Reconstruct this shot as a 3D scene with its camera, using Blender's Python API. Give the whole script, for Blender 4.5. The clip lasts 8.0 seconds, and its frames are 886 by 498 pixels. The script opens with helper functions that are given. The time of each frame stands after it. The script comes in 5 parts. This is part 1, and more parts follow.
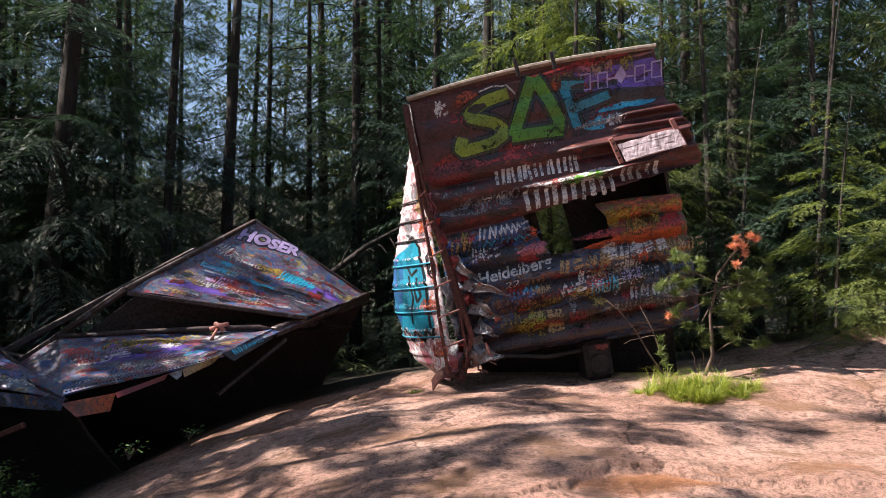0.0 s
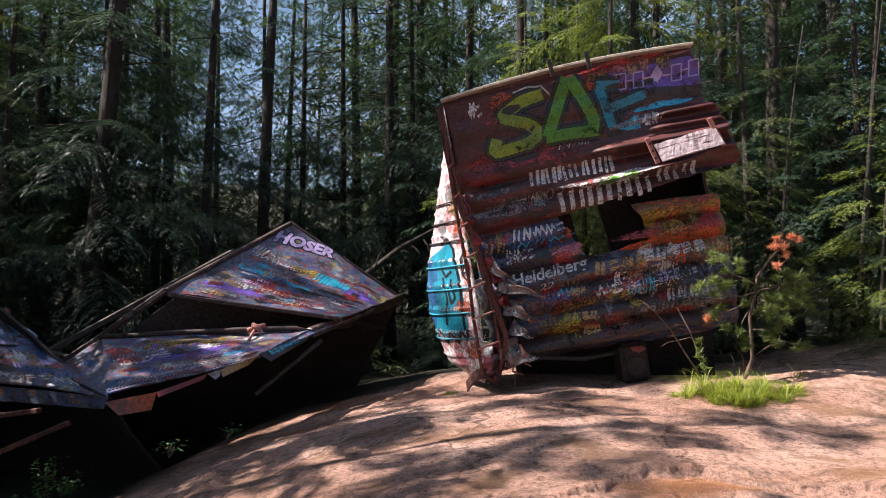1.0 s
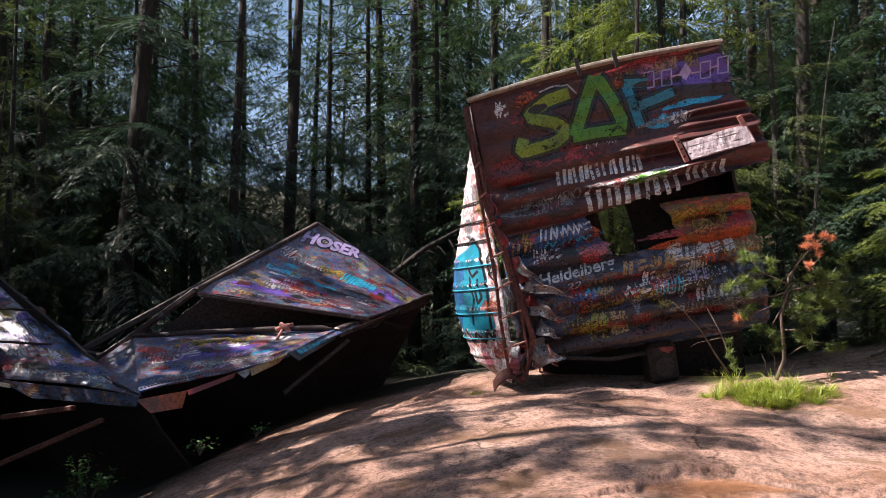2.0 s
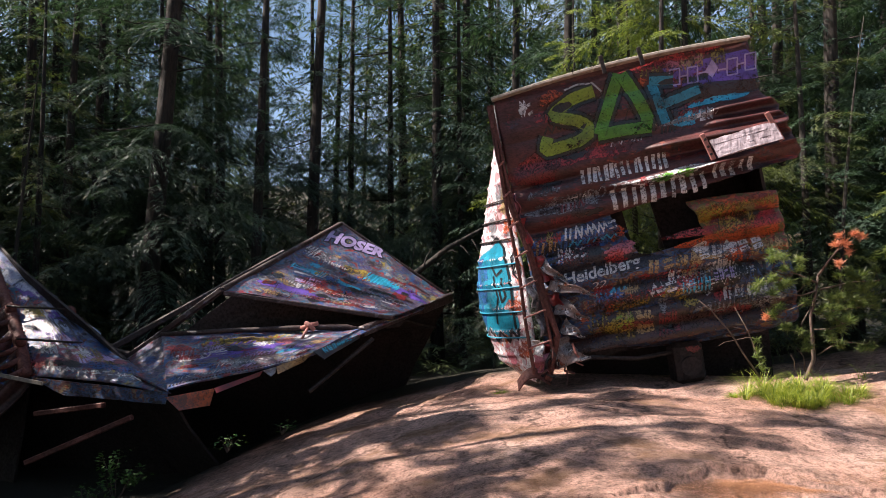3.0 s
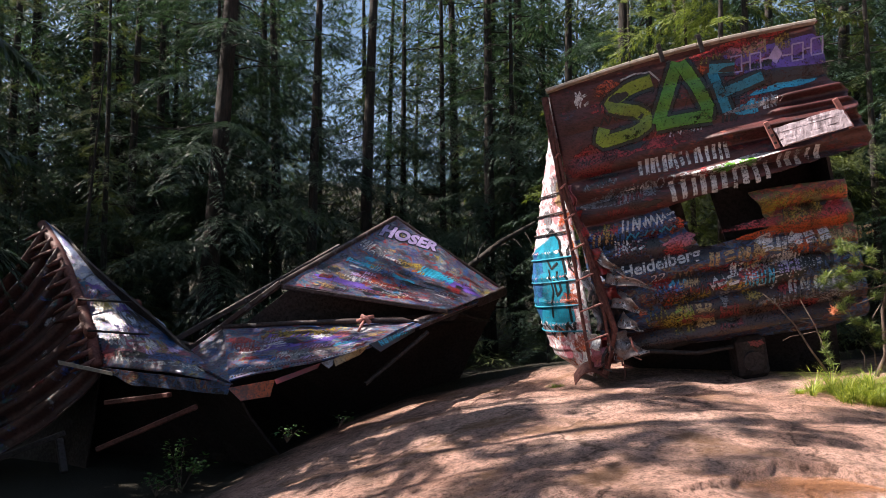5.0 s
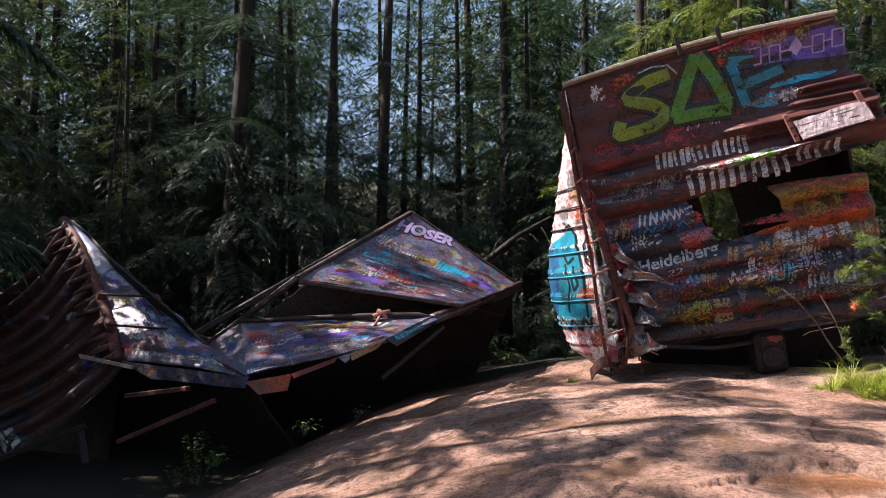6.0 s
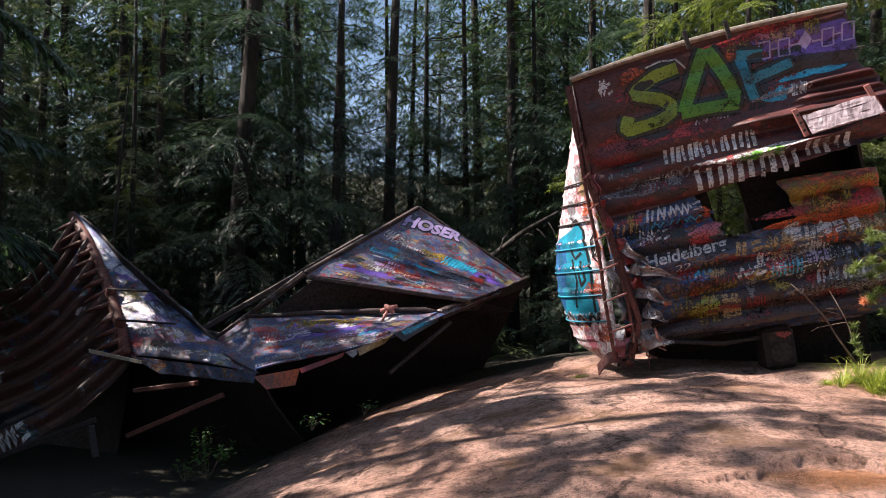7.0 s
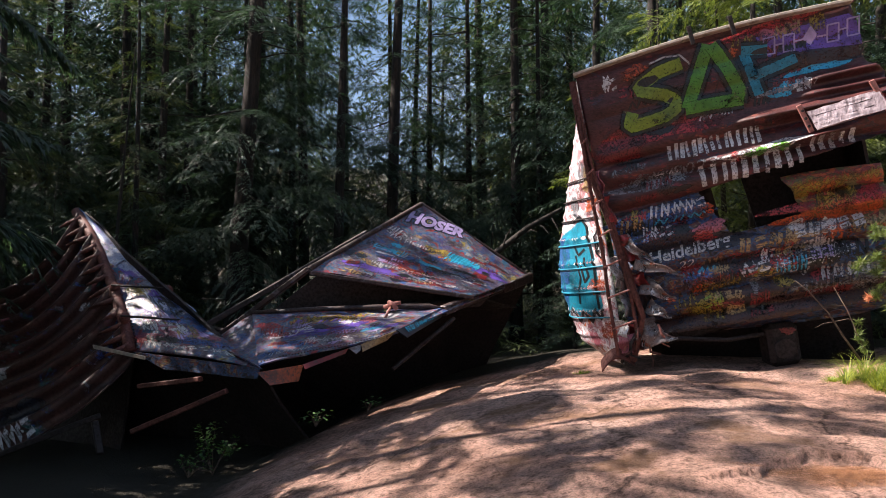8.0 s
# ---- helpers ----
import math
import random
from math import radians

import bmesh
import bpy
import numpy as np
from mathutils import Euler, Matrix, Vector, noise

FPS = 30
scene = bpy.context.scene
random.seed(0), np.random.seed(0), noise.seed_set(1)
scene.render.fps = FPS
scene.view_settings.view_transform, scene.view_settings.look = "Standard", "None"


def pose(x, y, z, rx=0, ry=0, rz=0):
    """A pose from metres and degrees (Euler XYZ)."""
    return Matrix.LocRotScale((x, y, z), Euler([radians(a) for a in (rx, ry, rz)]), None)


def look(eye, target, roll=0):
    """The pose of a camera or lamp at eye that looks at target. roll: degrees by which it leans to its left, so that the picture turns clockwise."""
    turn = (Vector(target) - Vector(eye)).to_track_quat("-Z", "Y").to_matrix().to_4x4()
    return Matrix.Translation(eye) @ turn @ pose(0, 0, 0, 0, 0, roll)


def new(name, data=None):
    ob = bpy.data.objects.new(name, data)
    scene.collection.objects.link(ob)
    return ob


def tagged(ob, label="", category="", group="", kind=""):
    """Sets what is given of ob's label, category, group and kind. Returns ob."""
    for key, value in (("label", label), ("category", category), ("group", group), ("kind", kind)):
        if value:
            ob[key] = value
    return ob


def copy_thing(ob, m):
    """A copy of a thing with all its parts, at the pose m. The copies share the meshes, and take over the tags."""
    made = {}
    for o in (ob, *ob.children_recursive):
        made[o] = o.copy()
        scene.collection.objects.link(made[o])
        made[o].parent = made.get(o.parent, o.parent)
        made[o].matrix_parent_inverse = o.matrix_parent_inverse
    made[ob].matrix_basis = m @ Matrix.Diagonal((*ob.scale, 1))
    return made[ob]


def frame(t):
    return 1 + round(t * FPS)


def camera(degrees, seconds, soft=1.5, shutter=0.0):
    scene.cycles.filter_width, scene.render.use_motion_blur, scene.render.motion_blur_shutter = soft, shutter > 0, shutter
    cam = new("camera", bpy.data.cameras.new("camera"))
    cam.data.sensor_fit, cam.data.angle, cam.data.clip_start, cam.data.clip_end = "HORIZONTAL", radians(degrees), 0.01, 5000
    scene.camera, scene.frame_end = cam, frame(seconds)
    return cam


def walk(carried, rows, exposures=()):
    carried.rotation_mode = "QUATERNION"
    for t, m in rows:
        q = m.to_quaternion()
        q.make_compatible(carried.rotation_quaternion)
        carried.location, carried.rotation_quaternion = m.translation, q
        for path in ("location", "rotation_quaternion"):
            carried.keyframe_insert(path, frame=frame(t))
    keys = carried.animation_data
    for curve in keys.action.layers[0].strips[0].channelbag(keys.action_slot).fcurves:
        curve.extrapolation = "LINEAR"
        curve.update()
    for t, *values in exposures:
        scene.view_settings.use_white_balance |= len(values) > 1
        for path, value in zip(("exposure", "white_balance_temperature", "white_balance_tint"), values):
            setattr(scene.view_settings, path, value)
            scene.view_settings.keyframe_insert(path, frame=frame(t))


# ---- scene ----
cam = camera(64.2, 8.0, soft=0.8)
ROWS = [
    (0.0, 0.000, 0.000, 1.600, 93.50, -0.00, 0.00),
    (0.5, -0.009, -0.001, 1.600, 93.59, -0.01, 1.34),
    (1.0, -0.021, -0.007, 1.599, 93.63, -0.04, 2.63),
    (1.5, -0.035, -0.010, 1.595, 93.66, -0.06, 3.69),
    (3.0, -0.096, -0.027, 1.574, 93.70, -0.08, 6.21),
    (3.5, -0.112, -0.033, 1.574, 93.63, -0.07, 7.26),
    (4.0, -0.128, -0.034, 1.569, 93.54, -0.06, 8.37),
    (4.5, -0.146, -0.035, 1.565, 93.40, -0.05, 9.40),
    (6.0, -0.145, -0.040, 1.564, 92.80, -0.05, 11.60),
    (6.5, -0.146, -0.043, 1.567, 92.58, -0.04, 11.94),
    (7.0, -0.146, -0.043, 1.566, 92.40, -0.05, 12.17),
    (7.5, -0.147, -0.045, 1.568, 92.23, -0.05, 12.31),
    (8.0, -0.151, -0.041, 1.565, 92.10, -0.08, 12.41),
]
walk(cam, [(t, pose(x, y, z, rx, ry, rz)) for t, x, y, z, rx, ry, rz in ROWS])

# ---- light ----
SUN_TO = Vector((-0.66, -0.08, 0.75)).normalized()
world = bpy.data.worlds.new("sky")
scene.world = world
world.use_nodes = True
wt = world.node_tree
wt.nodes.clear()
sky = wt.nodes.new("ShaderNodeTexSky")
sky.sky_type = "NISHITA"
sky.sun_disc = False
sky.sun_elevation = math.asin(SUN_TO.z)
sky.sun_rotation = math.atan2(SUN_TO.x, SUN_TO.y)
bg = wt.nodes.new("ShaderNodeBackground")
bg.inputs["Strength"].default_value = 0.047
wo = wt.nodes.new("ShaderNodeOutputWorld")
tcw = wt.nodes.new("ShaderNodeTexCoord")
puff = wt.nodes.new("ShaderNodeTexNoise")
puff.inputs["Scale"].default_value = 5.0
puff.inputs["Detail"].default_value = 6.0
cover = wt.nodes.new("ShaderNodeMapRange")
cover.inputs[1].default_value, cover.inputs[2].default_value = 0.48, 0.62
cloud = wt.nodes.new("ShaderNodeMix")
cloud.data_type = "RGBA"
cloud.inputs[7].default_value = (3.4, 4.4, 6.2, 1)
wt.links.new(tcw.outputs["Generated"], puff.inputs["Vector"])
wt.links.new(puff.outputs[0], cover.inputs[0])
wt.links.new(cover.outputs[0], cloud.inputs[0])
wt.links.new(sky.outputs[0], cloud.inputs[6])
wt.links.new(cloud.outputs[2], bg.inputs["Color"])
wt.links.new(bg.outputs[0], wo.inputs["Surface"])
sun_data = bpy.data.lights.new("sun", "SUN")
sun_data.energy = 5.0
sun_data.angle = radians(0.53)
sun_data.color = (1.0, 0.88, 0.80)
sun = new("sun", sun_data)
sun.matrix_world = look(SUN_TO * 30, (0, 0, 0))
scene.view_settings.exposure = 1.84


# ---- materials ----
def material(name, rough=0.8, metal=0.0):
    m = bpy.data.materials.new(name)
    m.use_nodes = True
    nt = m.node_tree
    b = nt.nodes["Principled BSDF"]
    b.inputs["Roughness"].default_value = rough
    b.inputs["Metallic"].default_value = metal
    return m, nt, b


def noise_tex(nt, scale, detail=4.0, rough=0.55, vec=None, distortion=0.0):
    n = nt.nodes.new("ShaderNodeTexNoise")
    n.inputs["Scale"].default_value = scale
    n.inputs["Detail"].default_value = detail
    n.inputs["Roughness"].default_value = rough
    n.inputs["Distortion"].default_value = distortion
    if vec is not None:
        nt.links.new(vec, n.inputs["Vector"])
    return n


def ramp(nt, source, stops, mode="LINEAR"):
    r = nt.nodes.new("ShaderNodeValToRGB")
    r.color_ramp.interpolation = mode
    els = r.color_ramp.elements
    while len(els) < len(stops):
        els.new(0.5)
    for e, (p, c) in zip(els, stops):
        e.position = p
        e.color = (*c, 1) if len(c) == 3 else c
    nt.links.new(source, r.inputs["Fac"])
    return r


def mix(nt, fac, a, b, blend="MIX"):
    n = nt.nodes.new("ShaderNodeMix")
    n.data_type = "RGBA"
    n.blend_type = blend
    for sock, v in ((n.inputs[0], fac), (n.inputs[6], a), (n.inputs[7], b)):
        if isinstance(v, (int, float)):
            sock.default_value = v
        elif isinstance(v, tuple):
            sock.default_value = (*v, 1) if len(v) == 3 else v
        else:
            nt.links.new(v, sock)
    return n.outputs[2]


def bump(nt, b, height, strength=0.3, dist=0.02):
    n = nt.nodes.new("ShaderNodeBump")
    n.inputs["Strength"].default_value = strength
    n.inputs["Distance"].default_value = dist
    nt.links.new(height, n.inputs["Height"])
    nt.links.new(n.outputs[0], b.inputs["Normal"])


def coords(nt, scale=(1, 1, 1)):
    tc = nt.nodes.new("ShaderNodeTexCoord")
    mp = nt.nodes.new("ShaderNodeMapping")
    mp.inputs["Scale"].default_value = scale
    nt.links.new(tc.outputs["Object"], mp.inputs["Vector"])
    return mp.outputs[0]


G = (0, 0, 0)
W = (1, 1, 1)


def mat_rock():
    m, nt, b = material("granite", 0.9)
    v = coords(nt)
    big = noise_tex(nt, 0.9, 6, 0.6, v)
    mid = noise_tex(nt, 17, 10, 0.82, v, 0.3)
    stain = noise_tex(nt, 2.6, 9, 0.72, v, 0.5)
    fine = noise_tex(nt, 52, 6, 0.85, v)
    c = ramp(nt, big.outputs[0], [(0.3, (0.44, 0.235, 0.17)), (0.5, (0.67, 0.40, 0.315)), (0.72, (0.75, 0.50, 0.42))]).outputs[0]
    st = ramp(nt, stain.outputs[0], [(0.40, W), (0.50, G)])
    c = mix(nt, mix(nt, 0.6, G, st.outputs[0]), c, (0.19, 0.115, 0.085))
    gr = ramp(nt, mid.outputs[0], [(0.40, (0.26, 0.22, 0.2)), (0.5, (0.92, 0.92, 0.92)), (0.66, (1.15, 1.15, 1.15))])
    c = mix(nt, 0.9, c, gr.outputs[0], "MULTIPLY")
    sp = ramp(nt, fine.outputs[0], [(0.36, (0.30, 0.26, 0.24)), (0.48, (0.95, 0.95, 0.95)), (0.62, (1.3, 1.28, 1.27))])
    c = mix(nt, 0.85, c, sp.outputs[0], "MULTIPLY")
    # hairline cracks
    wob = noise_tex(nt, 1.7, 5, 0.6, v)
    wv = nt.nodes.new("ShaderNodeVectorMath")
    wv.operation = "MULTIPLY_ADD"
    nt.links.new(wob.outputs["Color"], wv.inputs[0])
    wv.inputs[1].default_value = (0.9, 0.9, 0.9)
    nt.links.new(v, wv.inputs[2])
    vor = nt.nodes.new("ShaderNodeTexVoronoi")
    vor.feature = "DISTANCE_TO_EDGE"
    vor.inputs["Scale"].default_value = 0.42
    nt.links.new(wv.outputs[0], vor.inputs["Vector"])
    ck = ramp(nt, vor.outputs["Distance"], [(0.0, (0.18, 0.15, 0.13)), (0.006, (0.5, 0.45, 0.42)), (0.014, W)])
    c = mix(nt, 0.85, c, ck.outputs[0], "MULTIPLY")
    # needle litter in the hollows; forest soil beyond the slab, with shade darkened in
    lit = noise_tex(nt, 0.8, 5, 0.65, coords(nt, (1, 1.3, 1)), 0.4)
    straw = noise_tex(nt, 60, 3, 0.8, coords(nt, (1, 2.5, 1)), 1.5)
    litc = ramp(nt, straw.outputs[0], [(0.3, (0.10, 0.045, 0.02)), (0.5, (0.26, 0.125, 0.055)), (0.7, (0.40, 0.23, 0.11))])
    lm = ramp(nt, lit.outputs[0], [(0.555, G), (0.64, (0.7, 0.7, 0.7))])
    c = mix(nt, lm.outputs[0], c, litc.outputs[0])
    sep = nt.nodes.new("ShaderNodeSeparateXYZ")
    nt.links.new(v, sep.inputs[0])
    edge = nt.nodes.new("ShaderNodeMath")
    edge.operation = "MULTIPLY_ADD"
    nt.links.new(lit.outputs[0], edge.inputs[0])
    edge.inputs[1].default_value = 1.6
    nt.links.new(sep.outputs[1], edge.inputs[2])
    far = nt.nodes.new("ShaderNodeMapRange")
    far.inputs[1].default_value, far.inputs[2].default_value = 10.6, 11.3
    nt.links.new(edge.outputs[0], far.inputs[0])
    # west of the slab, under the wrecks, the same shade-darkened soil colour
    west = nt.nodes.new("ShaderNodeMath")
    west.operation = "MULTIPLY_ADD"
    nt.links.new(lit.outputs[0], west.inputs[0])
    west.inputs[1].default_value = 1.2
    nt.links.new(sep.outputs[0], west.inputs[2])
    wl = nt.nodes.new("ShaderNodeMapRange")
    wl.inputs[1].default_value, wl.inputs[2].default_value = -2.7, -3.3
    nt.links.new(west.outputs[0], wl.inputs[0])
    shaded_soil = ramp(nt, mid.outputs[0], [(0.3, (0.012, 0.011, 0.006)), (0.7, (0.048, 0.040, 0.022))])
    c = mix(nt, far.outputs[0], c, shaded_soil.outputs[0])
    c = mix(nt, wl.outputs[0], c, shaded_soil.outputs[0])
    nt.links.new(c, b.inputs["Base Color"])
    add = nt.nodes.new("ShaderNodeMath")
    add.operation = "MULTIPLY_ADD"
    nt.links.new(mid.outputs[0], add.inputs[0])
    add.inputs[1].default_value = 2.5
    nt.links.new(fine.outputs[0], add.inputs[2])
    bump(nt, b, add.outputs[0], 1.0, 0.045)
    return m


def mat_steel(name, rust=(0.10, 0.034, 0.022), stops=(), scale=1.0, cover=0.5, rough=0.5, seed=0.0, stretch=(1, 1, 1)):
    """Weathered steel, partly hidden by layers of old spray paint."""
    m, nt, b = material(name, rough)
    v = coords(nt, stretch)
    off = nt.nodes.new("ShaderNodeVectorMath")
    off.operation = "ADD"
    off.inputs[1].default_value = (seed, seed * 0.7, seed * 1.3)
    nt.links.new(v, off.inputs[0])
    v = off.outputs[0]
    a = noise_tex(nt, 2.5, 6, 0.65, v)
    grain = noise_tex(nt, 26, 6, 0.7, v)
    c = ramp(nt, a.outputs[0], [(0.3, tuple(k * 0.45 for k in rust)), (0.55, rust), (0.75, (rust[0] * 1.7, rust[1] * 1.9, rust[2] * 2.0))]).outputs[0]
    if stops:
        hue = noise_tex(nt, 1.9 * scale, 2, 0.5, v, 0.8)
        paint = ramp(nt, hue.outputs[0], stops, "CONSTANT").outputs[0]
        hue2 = noise_tex(nt, 4.6 * scale, 3, 0.6, v, 1.6)
        paint2 = ramp(nt, hue2.outputs[0], stops[::2] + stops[-1:], "CONSTANT").outputs[0]
        sw = noise_tex(nt, 3.1 * scale, 4, 0.6, v, 1.2)
        swm = ramp(nt, sw.outputs[0], [(0.48, G), (0.52, W)])
        paint = mix(nt, swm.outputs[0], paint, paint2)
        cv = noise_tex(nt, 2.1 * scale, 8, 0.72, v, 0.6)
        cvm = ramp(nt, cv.outputs[0], [(0.56 - cover * 0.25, G), (0.62 - cover * 0.25, W)])
        c = mix(nt, cvm.outputs[0], c, paint)
    worn = ramp(nt, grain.outputs[0], [(0.36, (0.35, 0.3, 0.28)), (0.55, (1, 1, 1))])
    c = mix(nt, 0.75, c, worn.outputs[0], "MULTIPLY")
    nt.links.new(c, b.inputs["Base Color"])
    rr = ramp(nt, grain.outputs[0], [(0.35, (rough + 0.3,) * 3), (0.65, (rough - 0.08,) * 3)])
    nt.links.new(rr.outputs[0], b.inputs["Roughness"])
    bump(nt, b, grain.outputs[0], 0.25, 0.01)
    return m


def mat_plain(name, colour, rough=0.6, var=0.25, scale=12.0, metal=0.0, bumpy=0.15):
    m, nt, b = material(name, rough, metal)
    v = coords(nt)
    a = noise_tex(nt, scale, 6, 0.65, v)
    lo = tuple(k * (1 - var) for k in colour)
    hi = tuple(min(1, k * (1 + var)) for k in colour)
    c = ramp(nt, a.outputs[0], [(0.3, lo), (0.7, hi)])
    nt.links.new(c.outputs[0], b.inputs["Base Color"])
    bump(nt, b, a.outputs[0], bumpy, 0.01)
    return m


def mat_leaf(name, dark, light, rough=0.5, trans=0.35):
    m, nt, b = material(name, rough)
    g = nt.nodes.new("ShaderNodeNewGeometry")
    c = ramp(nt, g.outputs["Random Per Island"], [(0.0, dark), (1.0, light)])
    nt.links.new(c.outputs[0], b.inputs["Base Color"])
    t = nt.nodes.new("ShaderNodeBsdfTranslucent")
    warm = mix(nt, 0.6, c.outputs[0], (0.9, 1.0, 0.25), "MULTIPLY")
    gain = mix(nt, 1.0, warm, (1.6, 1.6, 1.6), "MULTIPLY")
    nt.links.new(gain, t.inputs["Color"])
    ms = nt.nodes.new("ShaderNodeMixShader")
    ms.inputs[0].default_value = trans
    out = nt.nodes["Material Output"]
    nt.links.new(b.outputs[0], ms.inputs[1])
    nt.links.new(t.outputs[0], ms.inputs[2])
    nt.links.new(ms.outputs[0], out.inputs["Surface"])
    return m


def mat_bark(name, c1, c2):
    m, nt, b = material(name, 0.95)
    v = coords(nt, (9, 9, 1.6))
    a = noise_tex(nt, 2.2, 8, 0.7, v)
    c = ramp(nt, a.outputs[0], [(0.35, c1), (0.65, c2)])
    nt.links.new(c.outputs[0], b.inputs["Base Color"])
    bump(nt, b, a.outputs[0], 0.8, 0.03)
    return m


BLUE, TEAL, RED, ORANGE = (0.03, 0.09, 0.35), (0.02, 0.30, 0.36), (0.42, 0.03, 0.03), (0.70, 0.16, 0.03)
YELLOW, GREEN, PURPLE, WHITE = (0.55, 0.42, 0.03), (0.10, 0.34, 0.03), (0.12, 0.05, 0.30), (0.72, 0.72, 0.74)
BLACK, PINK, GREY = (0.012, 0.012, 0.014), (0.6, 0.16, 0.25), (0.22, 0.22, 0.24)
RUST = (0.11, 0.03, 0.022)
ROCK = mat_rock()
STEEL_END = mat_steel("painted_end_steel", (0.066, 0.014, 0.013), [(0.0, (0.12, 0.015, 0.018)), (0.38, BLACK), (0.46, (0.03, 0.026, 0.045)), (0.5, (0.045, 0.018, 0.018)), (0.56, (0.13, 0.016, 0.024)), (0.64, (0.20, 0.05, 0.025))], 1.3, 0.1, 0.42, 3.1, (1, 1, 2.2))
STEEL_LOW = mat_steel("overpainted_end_steel", (0.05, 0.028, 0.026), [(0.0, (0.02, 0.03, 0.08)), (0.36, BLACK), (0.44, (0.03, 0.07, 0.16)), (0.5, (0.10, 0.10, 0.11)), (0.55, (0.09, 0.03, 0.03)), (0.61, (0.20, 0.14, 0.07)), (0.66, (0.22, 0.06, 0.03))], 2.2, 0.75, 0.42, 5.3, (1, 1, 1.6))
STEEL_PLATE = mat_steel("orange_painted_plate", (0.10, 0.03, 0.02), [(0.0, (0.10, 0.09, 0.03)), (0.4, (0.40, 0.09, 0.03)), (0.5, (0.18, 0.03, 0.03)), (0.56, (0.14, 0.12, 0.05)), (0.62, (0.36, 0.16, 0.04))], 2.2, 0.85, 0.42, 8.3, (1, 1, 1.6))
STEEL_ROOF = mat_steel("painted_panel_steel", (0.07, 0.05, 0.07), [(0.0, (0.06, 0.045, 0.12)), (0.36, (0.03, 0.07, 0.2)), (0.44, (0.13, 0.11, 0.14)), (0.5, (0.22, 0.03, 0.035)), (0.55, (0.03, 0.11, 0.2)), (0.6, GREY), (0.66, (0.3, 0.24, 0.06))], 2.0, 0.6, 0.33, 7.7)
STEEL_RUST = mat_steel("rusted_steel", RUST, (), 1.0, 0.0, 0.6, 1.0)
# rusted steel, with the shade inside the wrecks darkened into its colour
STEEL_DARK = mat_steel("shade_dark_rusted_steel", (0.018, 0.010, 0.009), (), 1.0, 0.0, 0.65, 2.0)
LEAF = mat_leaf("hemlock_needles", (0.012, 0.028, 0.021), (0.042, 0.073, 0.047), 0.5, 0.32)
# two lighter, yellower leaf copies with sunlight put into their colour
LEAF_LIT = mat_leaf("sunlit_cedar_sprays", (0.030, 0.046, 0.018), (0.100, 0.118, 0.044), 0.5, 0.3)
LEAF_BRIGHT_LIT = mat_leaf("sunlit_young_sprays", (0.040, 0.062, 0.018), (0.150, 0.178, 0.050), 0.5, 0.35)
BARK = mat_bark("bark", (0.008, 0.007, 0.006), (0.036, 0.028, 0.023))


# ---- building helpers ----
def mesh_of(bm, name):
    me = bpy.data.meshes.new(name)
    bm.to_mesh(me)
    bm.free()
    return me


def part(name, bm, mat, parent=None, label="", smooth=False):
    me = mesh_of(bm, name)
    me.materials.append(mat)
    if smooth:
        for p in me.polygons:
            p.use_smooth = True
    ob = new(name, me)
    if parent is not None:
        ob.parent = parent
    if label:
        ob["label"] = label
    return ob


def sheet(fn, nu, nv, thick, bm=None):
    """A bent plate: fn(u, v) gives the front point for u, v in 0..1; the back lies thick behind it."""
    bm = bm or bmesh.new()
    front, back = [], []
    e = 1e-3
    for j in range(nv + 1):
        for i in range(nu + 1):
            u, v = i / nu, j / nv
            p = fn(u, v)
            du = fn(min(1, u + e), v) - fn(max(0, u - e), v)
            dv = fn(u, min(1, v + e)) - fn(u, max(0, v - e))
            n = du.cross(dv).normalized()
            front.append(bm.verts.new(p))
            back.append(bm.verts.new(p + n * thick))
    w = nu + 1
    for j in range(nv):
        for i in range(nu):
            a, b, c, d = j * w + i, j * w + i + 1, (j + 1) * w + i + 1, (j + 1) * w + i
            bm.faces.new((front[d], front[c], front[b], front[a]))
            bm.faces.new((back[a], back[b], back[c], back[d]))
    rim = [(i, i + 1) for i in range(nu)]
    for a, b in rim:
        bm.faces.new((front[a], front[b], back[b], back[a]))
        a2, b2 = nv * w + a, nv * w + b
        bm.faces.new((front[b2], front[a2], back[a2], back[b2]))
    for j in range(nv):
        a, b = j * w, (j + 1) * w
        bm.faces.new((front[b], front[a], back[a], back[b]))
        a2, b2 = a + nu, b + nu
        bm.faces.new((front[a2], front[b2], back[b2], back[a2]))
    return bm


def tube(points, r, sides=6, bm=None, r_end=None, cap=True):
    """A round bar along the points."""
    bm = bm or bmesh.new()
    pts = [Vector(p) for p in points]
    rings = []
    for k, p in enumerate(pts):
        t = (pts[min(k + 1, len(pts) - 1)] - pts[max(k - 1, 0)]).normalized()
        s = t.cross(Vector((0.3, 0.2, 1))).normalized()
        if s.length < 0.1:
            s = Vector((1, 0, 0))
        q = t.cross(s)
        rad = r if r_end is None else r + (r_end - r) * k / max(1, len(pts) - 1)
        rings.append([bm.verts.new(p + (s * math.cos(2 * math.pi * i / sides) + q * math.sin(2 * math.pi * i / sides)) * rad) for i in range(sides)])
    for a, b in zip(rings, rings[1:]):
        for i in range(sides):
            bm.faces.new((a[i], a[(i + 1) % sides], b[(i + 1) % sides], b[i]))
    if cap:
        bm.faces.new(rings[0][::-1])
        bm.faces.new(rings[-1])
    return bm


